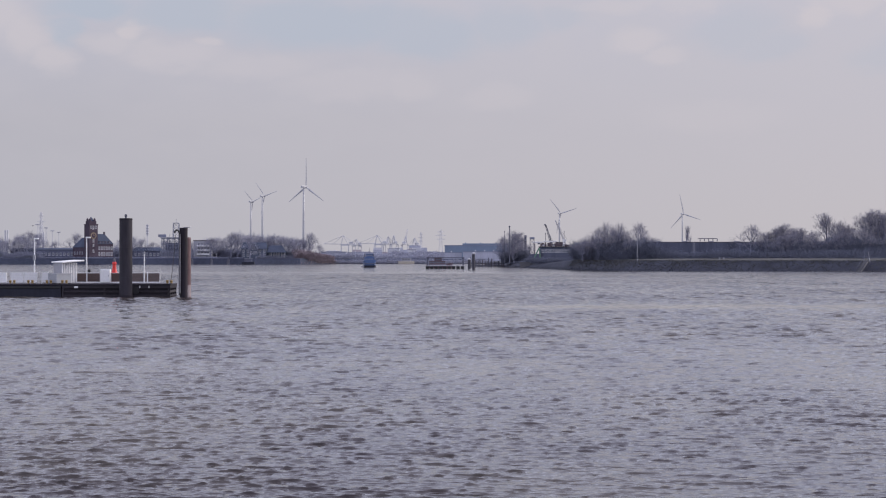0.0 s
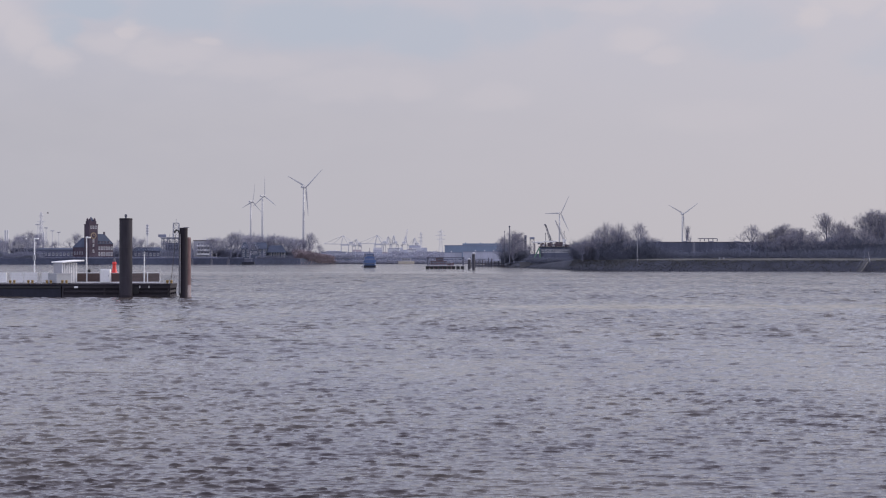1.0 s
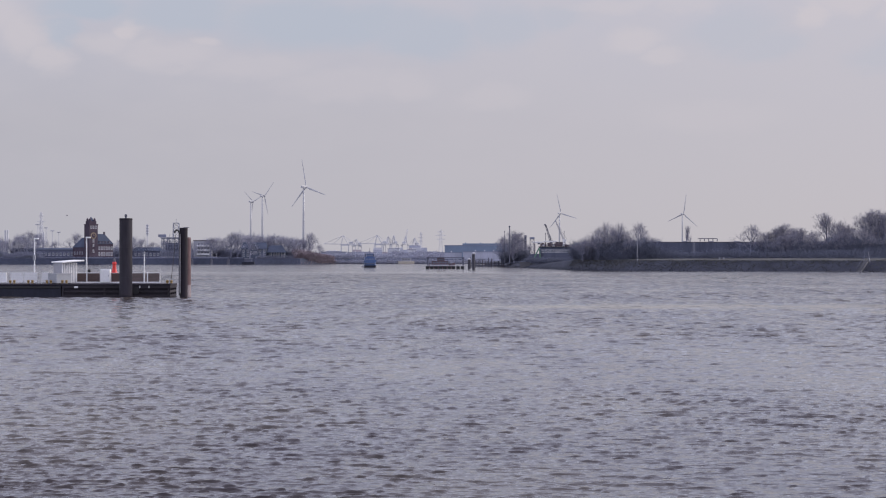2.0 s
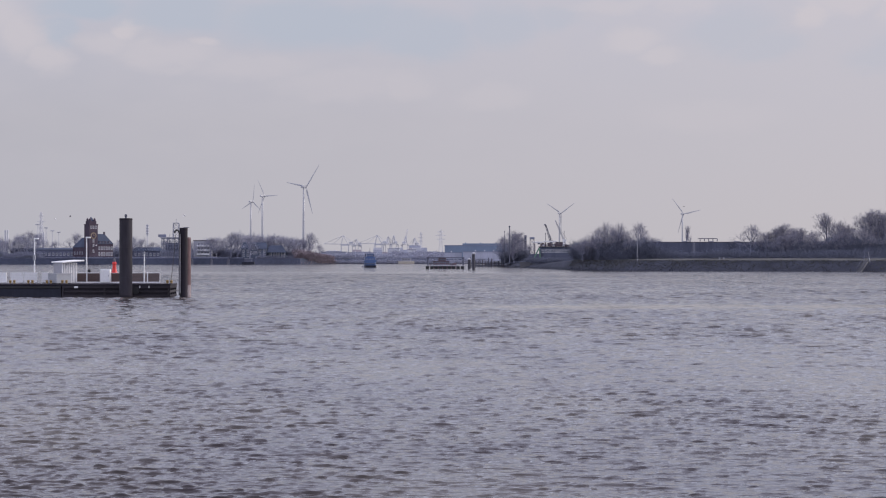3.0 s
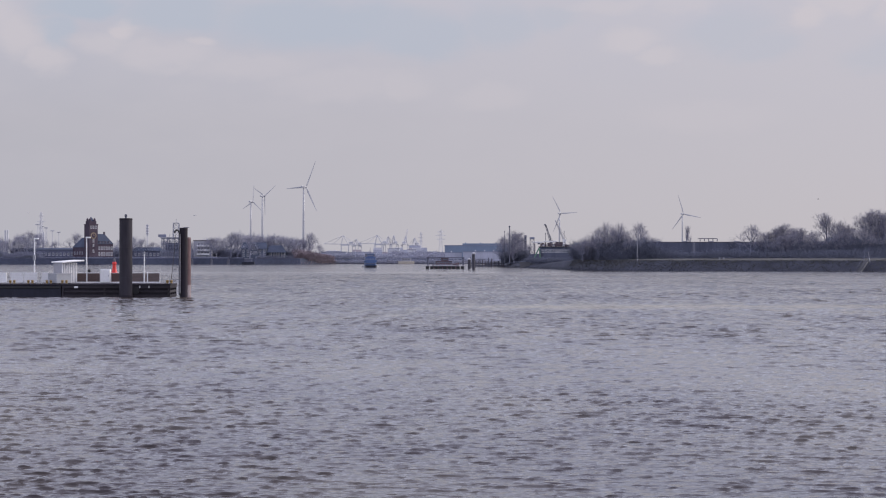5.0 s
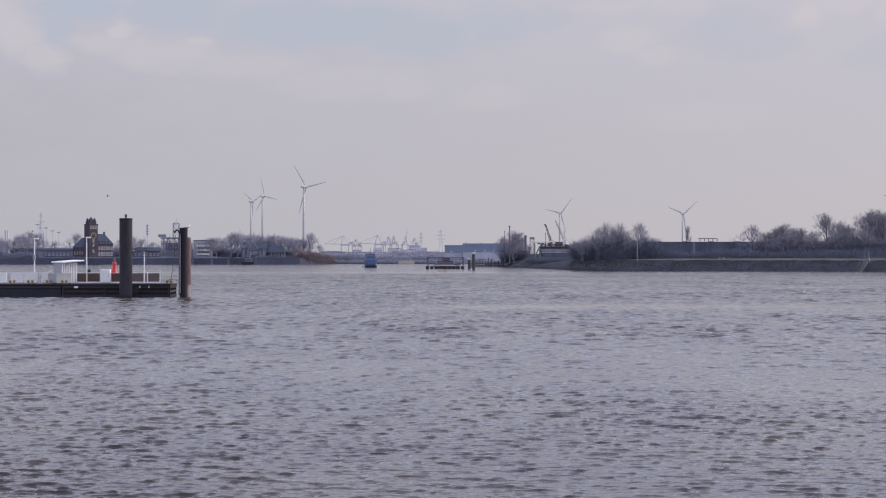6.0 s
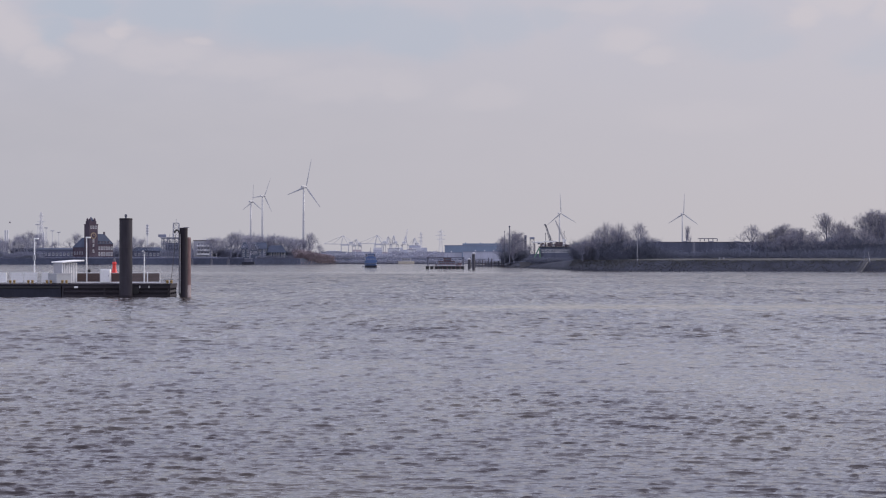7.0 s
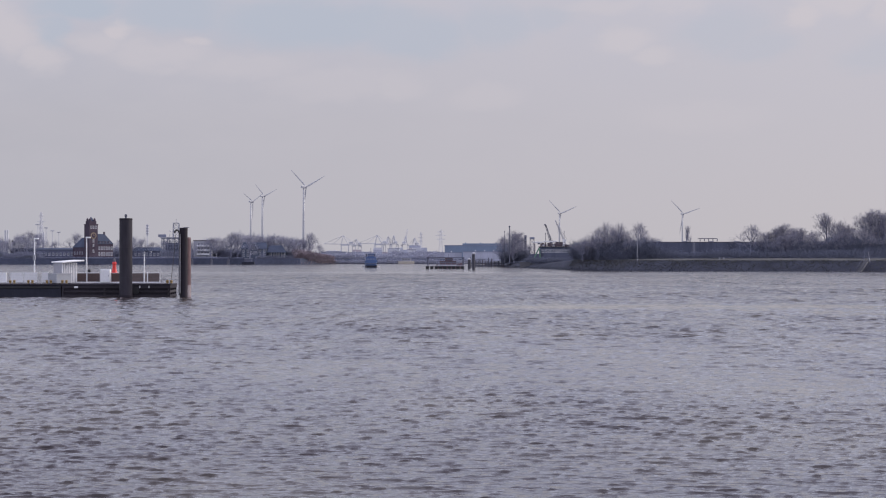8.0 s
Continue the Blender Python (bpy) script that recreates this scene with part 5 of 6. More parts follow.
# ---- the right bank's yard ----
def yard_building():
    ob = thing("yard_building", pose(44.5, 800, 2.9), "flat-roofed yard office with a long window band", "building")
    part("wall", box(fresh(), 0, 14.5, 0, 10, -0.3, 5.6, 0.05), SHEDDARK, ob)
    part("roof_slab", box(fresh(), -0.5, 15, -0.8, 10.4, 5.6, 5.85, 0.04), RUSTRED, ob)
    for x0, x1, h in ((0.6, 3.0, 0.9), (3.6, 5.2, 1.6), (5.6, 8.8, 1.1), (8.8, 10.4, 2.0), (11.0, 13.6, 0.8)):
        part("roof_house", box(fresh(), x0, x1, 2, 8, 5.95, 5.95 + h, 0.05), REDLEAD, ob, "dull red plant room")
    part("band_head", box(fresh(), 0.2, 14.3, -0.25, 0, 4.2, 4.36, 0.03), DIRTYWHITE, ob)
    for i in range(9):
        window(ob, 1.2 + i * 1.52, 0, 3.5, 0.9, 0.6)
    for i in range(3):
        part("roof_unit", box(fresh(), 1.0 + i * 4.6, 1.9 + i * 4.6, 0.4, 1.4, 5.95, 6.7, 0.05), PALEPAINT, ob)
    return ob


def portal_frame(x, y, w, h, head=None):
    ob = thing("yard_gantry", pose(x, y, 2.9), "small red and white yard gantry", "gantry crane", "yard gantries")
    for s in (0, w):
        part("leg", lattice_at(s, 0, h, 0.7, 0.5), REDLEAD, ob, "red lattice leg")
    part("bridge", box(fresh(), -0.9, w + 0.9, -0.4, 0.4, h, h + 0.55, 0.04), DIRTYWHITE, ob, "off-white bridge beam")
    part("trolley", box(fresh(), w * 0.5, w * 0.5 + 1, -0.6, 0.6, h - 0.7, h, 0.04), DARKSTEEL, ob)
    part("driver_cab", box(fresh(), w + 0.2, w + 1.5, -0.7, 0.7, h - 1.3, h, 0.08), REDLEAD, ob)
    return ob


def lattice_at(x, y, h, w0, w1):
    bm = lattice_mast(fresh(), h, w0, w1, 5, 0.12)
    bmesh.ops.translate(bm, verts=bm.verts, vec=(x, y, -0.2))
    return bm


def luffing_crane(x, y):
    ob = thing("luffing_crane", pose(x, y, 2.9), "slim pale red lattice-jib crane", "crane")
    part("tower", lattice_at(0, 0, 9.5, 1.2, 1.0), REDLEAD, ob)
    part("cab", box(fresh(), -0.8, 0.9, -0.9, 0.9, 8.0, 9.6, 0.08), DIRTYWHITE, ob, "off-white cab")
    bm = lattice_mast(fresh(), 10.5, 0.7, 0.3, 8, 0.11)
    bmesh.ops.rotate(bm, verts=bm.verts, matrix=Matrix.Rotation(radians(-24), 3, "Y"))
    bmesh.ops.translate(bm, verts=bm.verts, vec=(0, 0, 9.0))
    part("jib", bm, PALEPAINT, ob)
    part("stay", rod(fresh(), (-4.2, 0, 18.4), (1.4, 0, 9.4), 0.05, n=4), DARKSTEEL, ob)
    return ob


def container(x, y, z, mat, label):
    ob = thing("container", pose(x, y, z), label, "container", "containers in the yard")
    part("shell", box(fresh(), 0, 6.06, 0, 2.44, 0, 2.5, 0.03), mat, ob)
    for i in range(14):
        part("rib", box(fresh(), 0.2 + i * 0.42, 0.36 + i * 0.42, -0.04, 0.0, 0.15, 2.35), mat, ob)
    return ob


def yard_crane():
    ob = thing("yard_crane", pose(54, 850, 2.9), "dark lattice-jib yard crane", "crane")
    part("body", box(fresh(), -1.6, 1.6, -2, 2, 1.4, 4.2, 0.15), DARKSTEEL, ob)
    for s in (-1.7, 1.7):
        part("track", box(fresh(), s - 0.5, s + 0.5, -2.6, 2.6, -0.3, 1.1, 0.2), RUBBER, ob)
    bm = lattice_mast(fresh(), 14.2, 1.1, 0.5, 8, 0.16)
    bmesh.ops.rotate(bm, verts=bm.verts, matrix=Matrix.Rotation(radians(-17), 3, "Y"))
    bmesh.ops.translate(bm, verts=bm.verts, vec=(0, 0, 3.0))
    part("jib", bm, DARKSTEEL, ob)
    part("jib_head", box(fresh(), -4.9, -4.0, -0.5, 0.5, 16.3, 17.0, 0.1), DARKSTEEL, ob)
    part("stay", rod(fresh(), (-4.4, 0, 16.6), (1.5, 0, 4.2), 0.06, n=4), DARKSTEEL, ob)
    return ob


def a_frame(x, y):
    ob = thing("a_frame_hoist", pose(x, y, 2.9), "dull green slanting hoist frame", "hoist")
    for s in (-0.7, 0.7):
        part("leg", rod(fresh(), (-1.6, s, -0.3), (1.1, s, 5.2), 0.30, 0.24, 6), GREEN, ob)
        part("strut", rod(fresh(), (1.6, s, -0.3), (1.1, s, 5.2), 0.26, 0.2, 6), GREEN, ob)
    part("head_beam", rod(fresh(), (1.1, -0.9, 5.2), (1.1, 0.9, 5.2), 0.26, n=6), GREEN, ob)
    return ob


def mast(x, y, z0, top, r, label, mat=DARKSTEEL):
    ob = thing("mast", pose(x, y, z0), label, "mast", "masts on the bank")
    h = top - z0
    part("pole", rod(fresh(), (0, 0, -0.3), (0, 0, h), r, r * 0.7, 10), mat, ob)
    part("head", lathe(fresh(), [(r * 1.1, h), (r * 1.3, h + 0.15), (r * 1.3, h + 0.5), (r * 0.5, h + 0.7)], 10), mat, ob)
    return ob


yard_building()
portal_frame(42.6, 815, 3.0, 7.6)
portal_frame(47.5, 812, 4.6, 8.0)
portal_frame(53.0, 818, 3.4, 7.0)
luffing_crane(58.5, 845)
for x, y, z, m, lb in ((45.5, 826, 2.9, REDLEAD, "faded red container behind the yard office"), (45.9, 826, 5.4, REDLEAD, "faded red container behind the yard office"), (52.4, 828, 2.9, PALEPAINT, "pale grey container behind the yard office"),
                       (52.8, 828, 5.4, REDLEAD, "faded red container behind the yard office"), (39.6, 800, 2.9, LOWHOUSE, "blue-grey container in the yard")):
    container(x, y, z, m, lb)
yard_crane()
a_frame(42.3, 790)
mast(28.2, 742, 1.4, 16.5, 0.28, "dark steel mast among bare trees")
mast(26.2, 745, 0.6, 14.4, 0.14, "thin dark pole beside bare trees")
mast(48.2, 822, 2.9, 14.6, 0.16, "thin dark pole in the yard")
mast(57.2, 826, 2.9, 15.6, 0.12, "thin dark pole in the yard")
mast(50.8, 830, 2.9, 13.4, 0.2, "short stout pole in the yard")
mast(58.4, 526, 2.9, 9.2, 0.10, "slim pale lamp pole on the bank", PALEPAINT)
ob = thing("lattice_tower", pose(41.0, 806, 2.9), "short dark lattice tower with a small tank", "tower")
part("frame", lattice_mast(fresh(), 9.2, 2.2, 1.8, 4, 0.13), DARKSTEEL, ob)
part("tank", box(fresh(), -1.1, 1.1, -1.1, 1.1, 9.2, 10.2, 0.1), MIDSTEEL, ob)


def long_shed():
    """The low shed behind the bank's brush."""
    ob = thing("long_shed", pose(64, 548, 2.9), "long low dark shed behind the bank's brush", "shed")
    part("wall", box(fresh(), 0, 60, 0, 12, -0.3, 5.6, 0.05), SHEDDARK, ob)
    part("roof", box(fresh(), -0.1, 60.1, -0.08, 12.1, 5.6, 5.8, 0.05), RUSTRED, ob, "dull red-brown flat roof")
    for i in range(12):
        part("pilaster", box(fresh(), i * 5.2 + 0.8, i * 5.2 + 1.1, -0.15, 0, -0.3, 5.6), SHEDDARK, ob)
    fr = part("roof_frame", box(fresh(), 16.6, 22.2, 2, 6, 6.75, 6.95, 0.02), DARKSTEEL, ob)
    for i in range(5):
        part("frame_post", box(fresh(), 16.7 + i * 1.34, 16.9 + i * 1.34, 2, 2.2, 5.95, 6.75), DARKSTEEL, fr)
    lad = part("wall_ladder", box(box(fresh(), 14.2, 14.27, -0.35, -0.28, 1.2, 5.9), 14.75, 14.82, -0.35, -0.28, 1.2, 5.9), PALEPAINT, ob, "pale steel ladder")
    for i in range(14):
        part("rung", box(fresh(), 14.27, 14.75, -0.34, -0.30, 1.4 + i * 0.33, 1.46 + i * 0.33), PALEPAINT, lad)
    for i in range(7):
        part("skylight", box(fresh(), 3.0 + i * 8.2, 4.6 + i * 8.2, 1.5, 3.0, 5.8, 6.02, 0.04), MIDSTEEL, ob)
    return ob


long_shed()
gable_house(121, 548, 10, 8, 5.6, 6.9, TIMBER, "dark house among the bank's bare trees", (2.0, 4.4))

# ---- landing stage, jetty and boats ----
def landing_stage():
    ob = thing("landing_stage", pose(-6.4, 640, 0), "low landing stage on a row of dark floats", "landing stage")
    part("deck", box(fresh(), 0, 14.4, 0, 4, 0.62, 0.82, 0.03), PALEPAINT, ob)
    for i in range(9):
        x = 0.1 + i * 1.6
        part("float", box(fresh(), x, x + 1.25, -0.1, 4.1, -0.5, 0.62, 0.12), RUBBER, ob, "black float block")
    for x in (0.9, 13.8):
        post = part("post", rod(fresh(), (x, 2, 0.8), (x, 2, 3.7), 0.27, n=10), DARKSTEEL, ob)
        part("lamp_box", box(fresh(), x - 0.45, x + 0.45, 1.6, 2.4, 3.2, 3.9, 0.05), DARKSTEEL, post)
    part("top_beam", rod(fresh(), (0.9, 2, 3.72), (13.8, 2, 3.72), 0.14, n=8), DARKSTEEL, ob)
    part("rail", rod(rod(fresh(), (0.9, 3.6, 1.8), (13.8, 3.6, 1.8), 0.05, n=6), (0.9, 3.6, 1.3), (13.8, 3.6, 1.3), 0.04, n=6), MIDSTEEL, ob)
    for i in range(7):
        part("rail_post", rod(fresh(), (0.9 + i * 2.15, 3.6, 0.8), (0.9 + i * 2.15, 3.6, 1.8), 0.05, n=6), MIDSTEEL, ob)
    return ob


def harbour_pile(x, y, top, r):
    ob = thing("mooring_pile", pose(x, y, 0), "dark mooring pile with a pale cap off the jetty", "mooring pile", "far mooring piles")
    part("tube", lathe(fresh(), [(r, -2), (r, top)], 16), WETPILE, ob)
    part("cap", lathe(fresh(), [(r * 1.3, top), (r * 1.3, top + 0.25), (r * 0.4, top + 0.7)], 16), PALEPAINT, ob, "pale conical cap")
    return ob


def jetty():
    ob = thing("jetty", pose(11.0, 760, 0), "dark timber jetty with uneven piles", "jetty")
    part("deck", box(fresh(), 0, 16, 0, 3, 0.9, 1.4, 0.03), DARKSTEEL, ob)
    part("wale", box(fresh(), 0, 16, -0.2, 0, -0.2, 0.5, 0.03), DARKSTEEL, ob)
    rng = random.Random(8)
    for i in range(19):
        x = 0.4 + i * 0.83 + rng.uniform(-0.35, 0.35)
        part("pile", rod(fresh(), (x, -0.1, -1.5), (x + rng.uniform(-0.15, 0.15), -0.1, rng.uniform(1.7, 3.9)), rng.uniform(0.2, 0.36), 0.2, 8), (GREYPILE, RUSTRED, GREYPILE)[i * 2 % 5 % 3], ob)
    return ob


def blue_boat():
    """A blunt workboat: flared hull, wheelhouse, windows and mast."""
    ob = thing("workboat", pose(-31.8, 753, 0), "blue workboat with a square wheelhouse under way", "boat")
    bm = fresh()
    rings = []
    for y, w, z in ((-7, 2.1, 2.2), (-5.5, 2.5, 2.05), (0, 2.62, 1.8), (5, 2.5, 1.8), (8, 2.2, 1.9)):
        rings.append([bm.verts.new(p) for p in ((-w, y, z), (w, y, z), (w * 0.86, y, -0.7), (-w * 0.86, y, -0.7))])
    for a, b in zip(rings, rings[1:]):
        for i in range(4):
            bm.faces.new((a[i], a[(i + 1) % 4], b[(i + 1) % 4], b[i]))
    bm.faces.new(rings[0][::-1])
    bm.faces.new(rings[-1])
    bmesh.ops.recalc_face_normals(bm, faces=bm.faces)
    part("hull", bm, BOATBLUE, ob)
    part("bulwark", box(fresh(), -2.55, 2.55, -6.9, -6.6, 1.9, 2.6, 0.05), BOATBLUE, ob)
    part("fender", box(fresh(), -2.3, 2.3, -7.25, -6.95, 1.0, 1.35, 0.1), DARKSTEEL, ob, "dark bow fender")
    part("deckhouse", box(fresh(), -2.0, 2.0, -3.5, 4.5, 1.8, 3.9, 0.1), BOATBLUE, ob)
    wh = part("wheelhouse", box(fresh(), -1.3, 1.3, -2.8, 1.2, 3.9, 5.2, 0.12), BOATBLUE, ob)
    for i in range(4):
        part("window", box(fresh(), -1.18 + i * 0.6, -0.66 + i * 0.6, -2.86, -2.78, 4.25, 4.9), MIDSTEEL, wh)
    for i in range(3):
        part("window", box(fresh(), -1.7 + i * 1.2, -0.8 + i * 1.2, -3.58, -3.48, 2.8, 3.3), MIDSTEEL, ob, "grey deckhouse window")
    for s in (-2.35, 2.35):
        part("side_rail", rod(rod(fresh(), (s, -5.5, 2.9), (s, 6, 2.9), 0.05, n=6), (s, -5.5, 2.4), (s, 6, 2.4), 0.04, n=6), PALEPAINT, ob)
    part("roof", box(fresh(), -1.5, 1.5, -3.1, 1.4, 5.2, 5.33, 0.05), BOATBLUE, ob)
    part("boot_top", box(fresh(), -2.45, 2.45, -7.06, -6.9, -0.4, 0.5, 0.05), HULLBLUE, ob, "dark boot-topping at the waterline")
    part("bridge_wing", box(fresh(), -2.3, 2.3, -2.2, -0.8, 3.9, 4.12, 0.04), MIDSTEEL, ob)
    for s in (-1.7, 1.7):
        part("funnel", lathe_at(s, 2.4, [(0.32, 3.8), (0.30, 5.2), (0.34, 5.25), (0.2, 5.3)], 12), DARKSTEEL, ob)
        part("bow_wave", prism(fresh(), [(s * 1.2, -7.2), (s * 2.1, -5.0), (s * 2.0, -4.4), (s * 1.3, -5.6)], -0.3, 0.16), PALEPAINT, ob, "white foam beside the bow")
    part("mast", rod(fresh(), (0, 0, 5.3), (0, 0, 7.8), 0.10, 0.06, 6), DARKSTEEL, ob)
    part("radar_bar", box(fresh(), -0.6, 0.6, -0.1, 0.1, 6.3, 6.45), PALEPAINT, ob)
    return ob


def launch():
    ob = thing("launch", pose(0, 662, 0), "maroon harbour launch with a pale stripe passing the landing stage", "boat")
    bm = fresh()
    rings = []
    for x, w, z in ((-5.0, 1.3, 1.1), (-2.4, 1.6, 1.1), (1.8, 1.6, 1.25), (4.0, 0.9, 1.6), (5.2, 0.1, 1.95)):
        rings.append([bm.verts.new(p) for p in ((x, -w, z), (x, w, z), (x * 0.93, w * 0.7, -0.4), (x * 0.93, -w * 0.7, -0.4))])
    for a, b in zip(rings, rings[1:]):
        for i in range(4):
            bm.faces.new((a[i], a[(i + 1) % 4], b[(i + 1) % 4], b[i]))
    bm.faces.new(rings[0])
    bm.faces.new(rings[-1][::-1])
    bmesh.ops.recalc_face_normals(bm, faces=bm.faces)
    part("hull", bm, LAUNCHRED, ob)
    cab = part("cabin", box(fresh(), -3.7, 2.3, -1.2, 1.2, 1.0, 2.4, 0.08), LAUNCHRED, ob)
    for i in range(5):
        part("pane", box(fresh(), -3.4 + i * 1.15, -2.55 + i * 1.15, -1.24, -1.2, 1.6, 2.15), GLASS, cab)
    part("cabin_roof", box(fresh(), -3.9, 2.5, -1.3, 1.3, 2.4, 2.52, 0.03), DARKSTEEL, ob)
    house = part("wheelhouse", box(fresh(), -1.7, 1.0, -0.95, 0.95, 2.52, 3.5, 0.06), LAUNCHRED, ob)
    part("pane", box(fresh(), -1.4, 0.7, -0.99, -0.95, 2.8, 3.25), GLASS, house)
    part("roof", box(fresh(), -2.0, 1.4, -1.1, 1.1, 3.5, 3.62, 0.03), DARKSTEEL, ob)
    part("white_stripe", box(fresh(), -4.6, 2.6, -1.66, -1.58, 0.75, 1.05), PALEPAINT, ob, "pale stripe along the hull")
    part("mast", rod(fresh(), (-0.4, 0, 3.6), (-0.4, 0, 5.0), 0.06, n=6), DARKSTEEL, ob)
    part("bow_rail", rod(rod(fresh(), (2.3, -1.1, 1.3), (2.3, -1.1, 2.2), 0.04, n=6), (2.3, -1.1, 2.2), (4.9, -0.2, 2.6), 0.04, n=6), PALEPAINT, ob)
    return ob


def moored_barge(x, y, w, label, hull=HULLBLUE, cabin=LOWHOUSE):
    ob = thing("moored_barge", pose(x, y, 0), label, "boat", "moored boats")
    part("hull", box(fresh(), 0, w, 0, 3, -0.6, 1.2, 0.15), hull, ob)
    part("cabin", box(fresh(), w * 0.2, w * 0.8, 0.5, 2.5, 1.2, 3.0, 0.1), cabin, ob)
    part("roof", box(fresh(), w * 0.17, w * 0.83, 0.3, 2.7, 3.0, 3.15, 0.03), PALEPAINT, ob)
    for i in range(3):
        part("window", box(fresh(), w * (0.27 + 0.17 * i), w * (0.37 + 0.17 * i), 0.44, 0.5, 1.9, 2.6), GLASS, ob)
    return ob


def dolphin(x, y):
    ob = thing("timber_dolphin", pose(x, y, 0), "dark cluster of timber mooring posts", "mooring post", "timber dolphins")
    for i, (a, b) in enumerate(((-0.5, 0), (0.5, 0), (0, 0.6), (0, -0.5))):
        part("post", rod(fresh(), (a * 1.4, b * 1.4, -1), (a * 0.7, b * 0.7, 2.6 + 0.15 * i), 0.26, 0.24, 8), DARKSTEEL, ob)
    part("collar", box(fresh(), -0.75, 0.75, -0.75, 0.75, 1.6, 1.9, 0.05), DARKSTEEL, ob)
    return ob


landing_stage()
harbour_pile(10.45, 600, 4.9, 0.52)
harbour_pile(9.6, 640, 2.9, 0.5)
jetty()
workboat = blue_boat()
harbour_launch = launch()
moored_barge(-113.2, 985, 7, "dark moored barge with a small cabin")
moored_barge(-28, 1095, 10, "low cream houseboat moored far off", CREAM, PALEPAINT)
for x in (-131, -121.5, -142):
    dolphin(x, 990)


# ---- trees in place ----
for kind, x, y, h, w, turn in (
        (2, -252, 1062, 15.5, 1.15, 10), (1, -262, 1050, 11, 1.1, 80), (0, -245, 1056, 13.5, 1.0, 140), (1, -270, 1066, 12, 1.2, 33), (2, -224.5, 1070, 14.6, 1.05, 70),
        (0, -188, 1060, 12.6, 1.1, 20), (1, -182, 1055, 11.5, 1.1, 65), (1, -196, 1064, 12, 1.0, 115), (2, -176, 1066, 9.5, 1.2, 200),
        (1, -146, 1062, 11, 1.0, 15), (1, -136, 1050, 12.2, 1.0, 95), (0, -128, 1056, 13.0, 1.1, 160),
        (1, -123, 1046, 15.2, 1.0, 31), (1, -116, 1050, 14.4, 1.1, 77), (0, -109, 1052, 12.4, 1.15, 5), (1, -101.5, 1046, 13.6, 1.15, 140), (1, -94, 1042, 12.8, 1.15, 222),
        (2, -80, 1050, 14.6, 1.0, 60), (0, -87, 1046, 11.0, 1.1, 111), (1, -75, 1064, 8.0, 1.1, 9), (1, -90, 1070, 11.5, 1.2, 300), (0, -133, 1064, 11.6, 1.2, 280),
        (0, -118, 1042, 13.4, 1.15, 210), (1, -112, 1055, 13.8, 1.25, 15), (0, -104, 1050, 12.6, 1.25, 333), (1, -97.5, 1043, 12.0, 1.2, 88), (0, -90, 1052, 12.2, 1.25, 120), (1, -83, 1048, 10.6, 1.3, 260), (0, -141, 1045, 11.4, 1.2, 70),
        (1, -149, 1034, 9.5, 1.0, 61), (2, -126.5, 1046, 14.6, 1.0, 44), (1, -113.5, 1026.5, 12.4, 0.95, 10), (1, -104.5, 1045, 12.0, 0.9, 80), (0, -91.5, 1040, 11.4, 1.0, 30), (2, -137, 1034, 11.6, 1.0, 15), (1, -88, 1040, 10.5, 1.3, 200), (1, -110, 1044, 13.5, 1.2, 75),
        (1, -256, 1058, 13.8, 1.1, 205), (1, -247, 1066, 14.6, 1.1, 66), (1, -236, 1062, 10, 1.1, 140), (1, -170, 1070, 10.5, 1.2, 44), (1, -158, 1068, 11, 1.2, 12), (1, -104.5, 1056, 13.6, 1.2, 190), (1, -97, 1058, 13, 1.2, 250), (1, -84, 1056, 11.5, 1.2, 340), (1, -119, 1062, 13.6, 1.2, 285), (1, -142, 1070, 11.5, 1.2, 170), (1, -250, 1050, 12.6, 1.15, 20), (0, -258, 1054, 12.0, 1.1, 77), (1, -266, 1058, 10.5, 1.2, 310)):
    plant(kind, x, y, 3.2, h, w, turn)
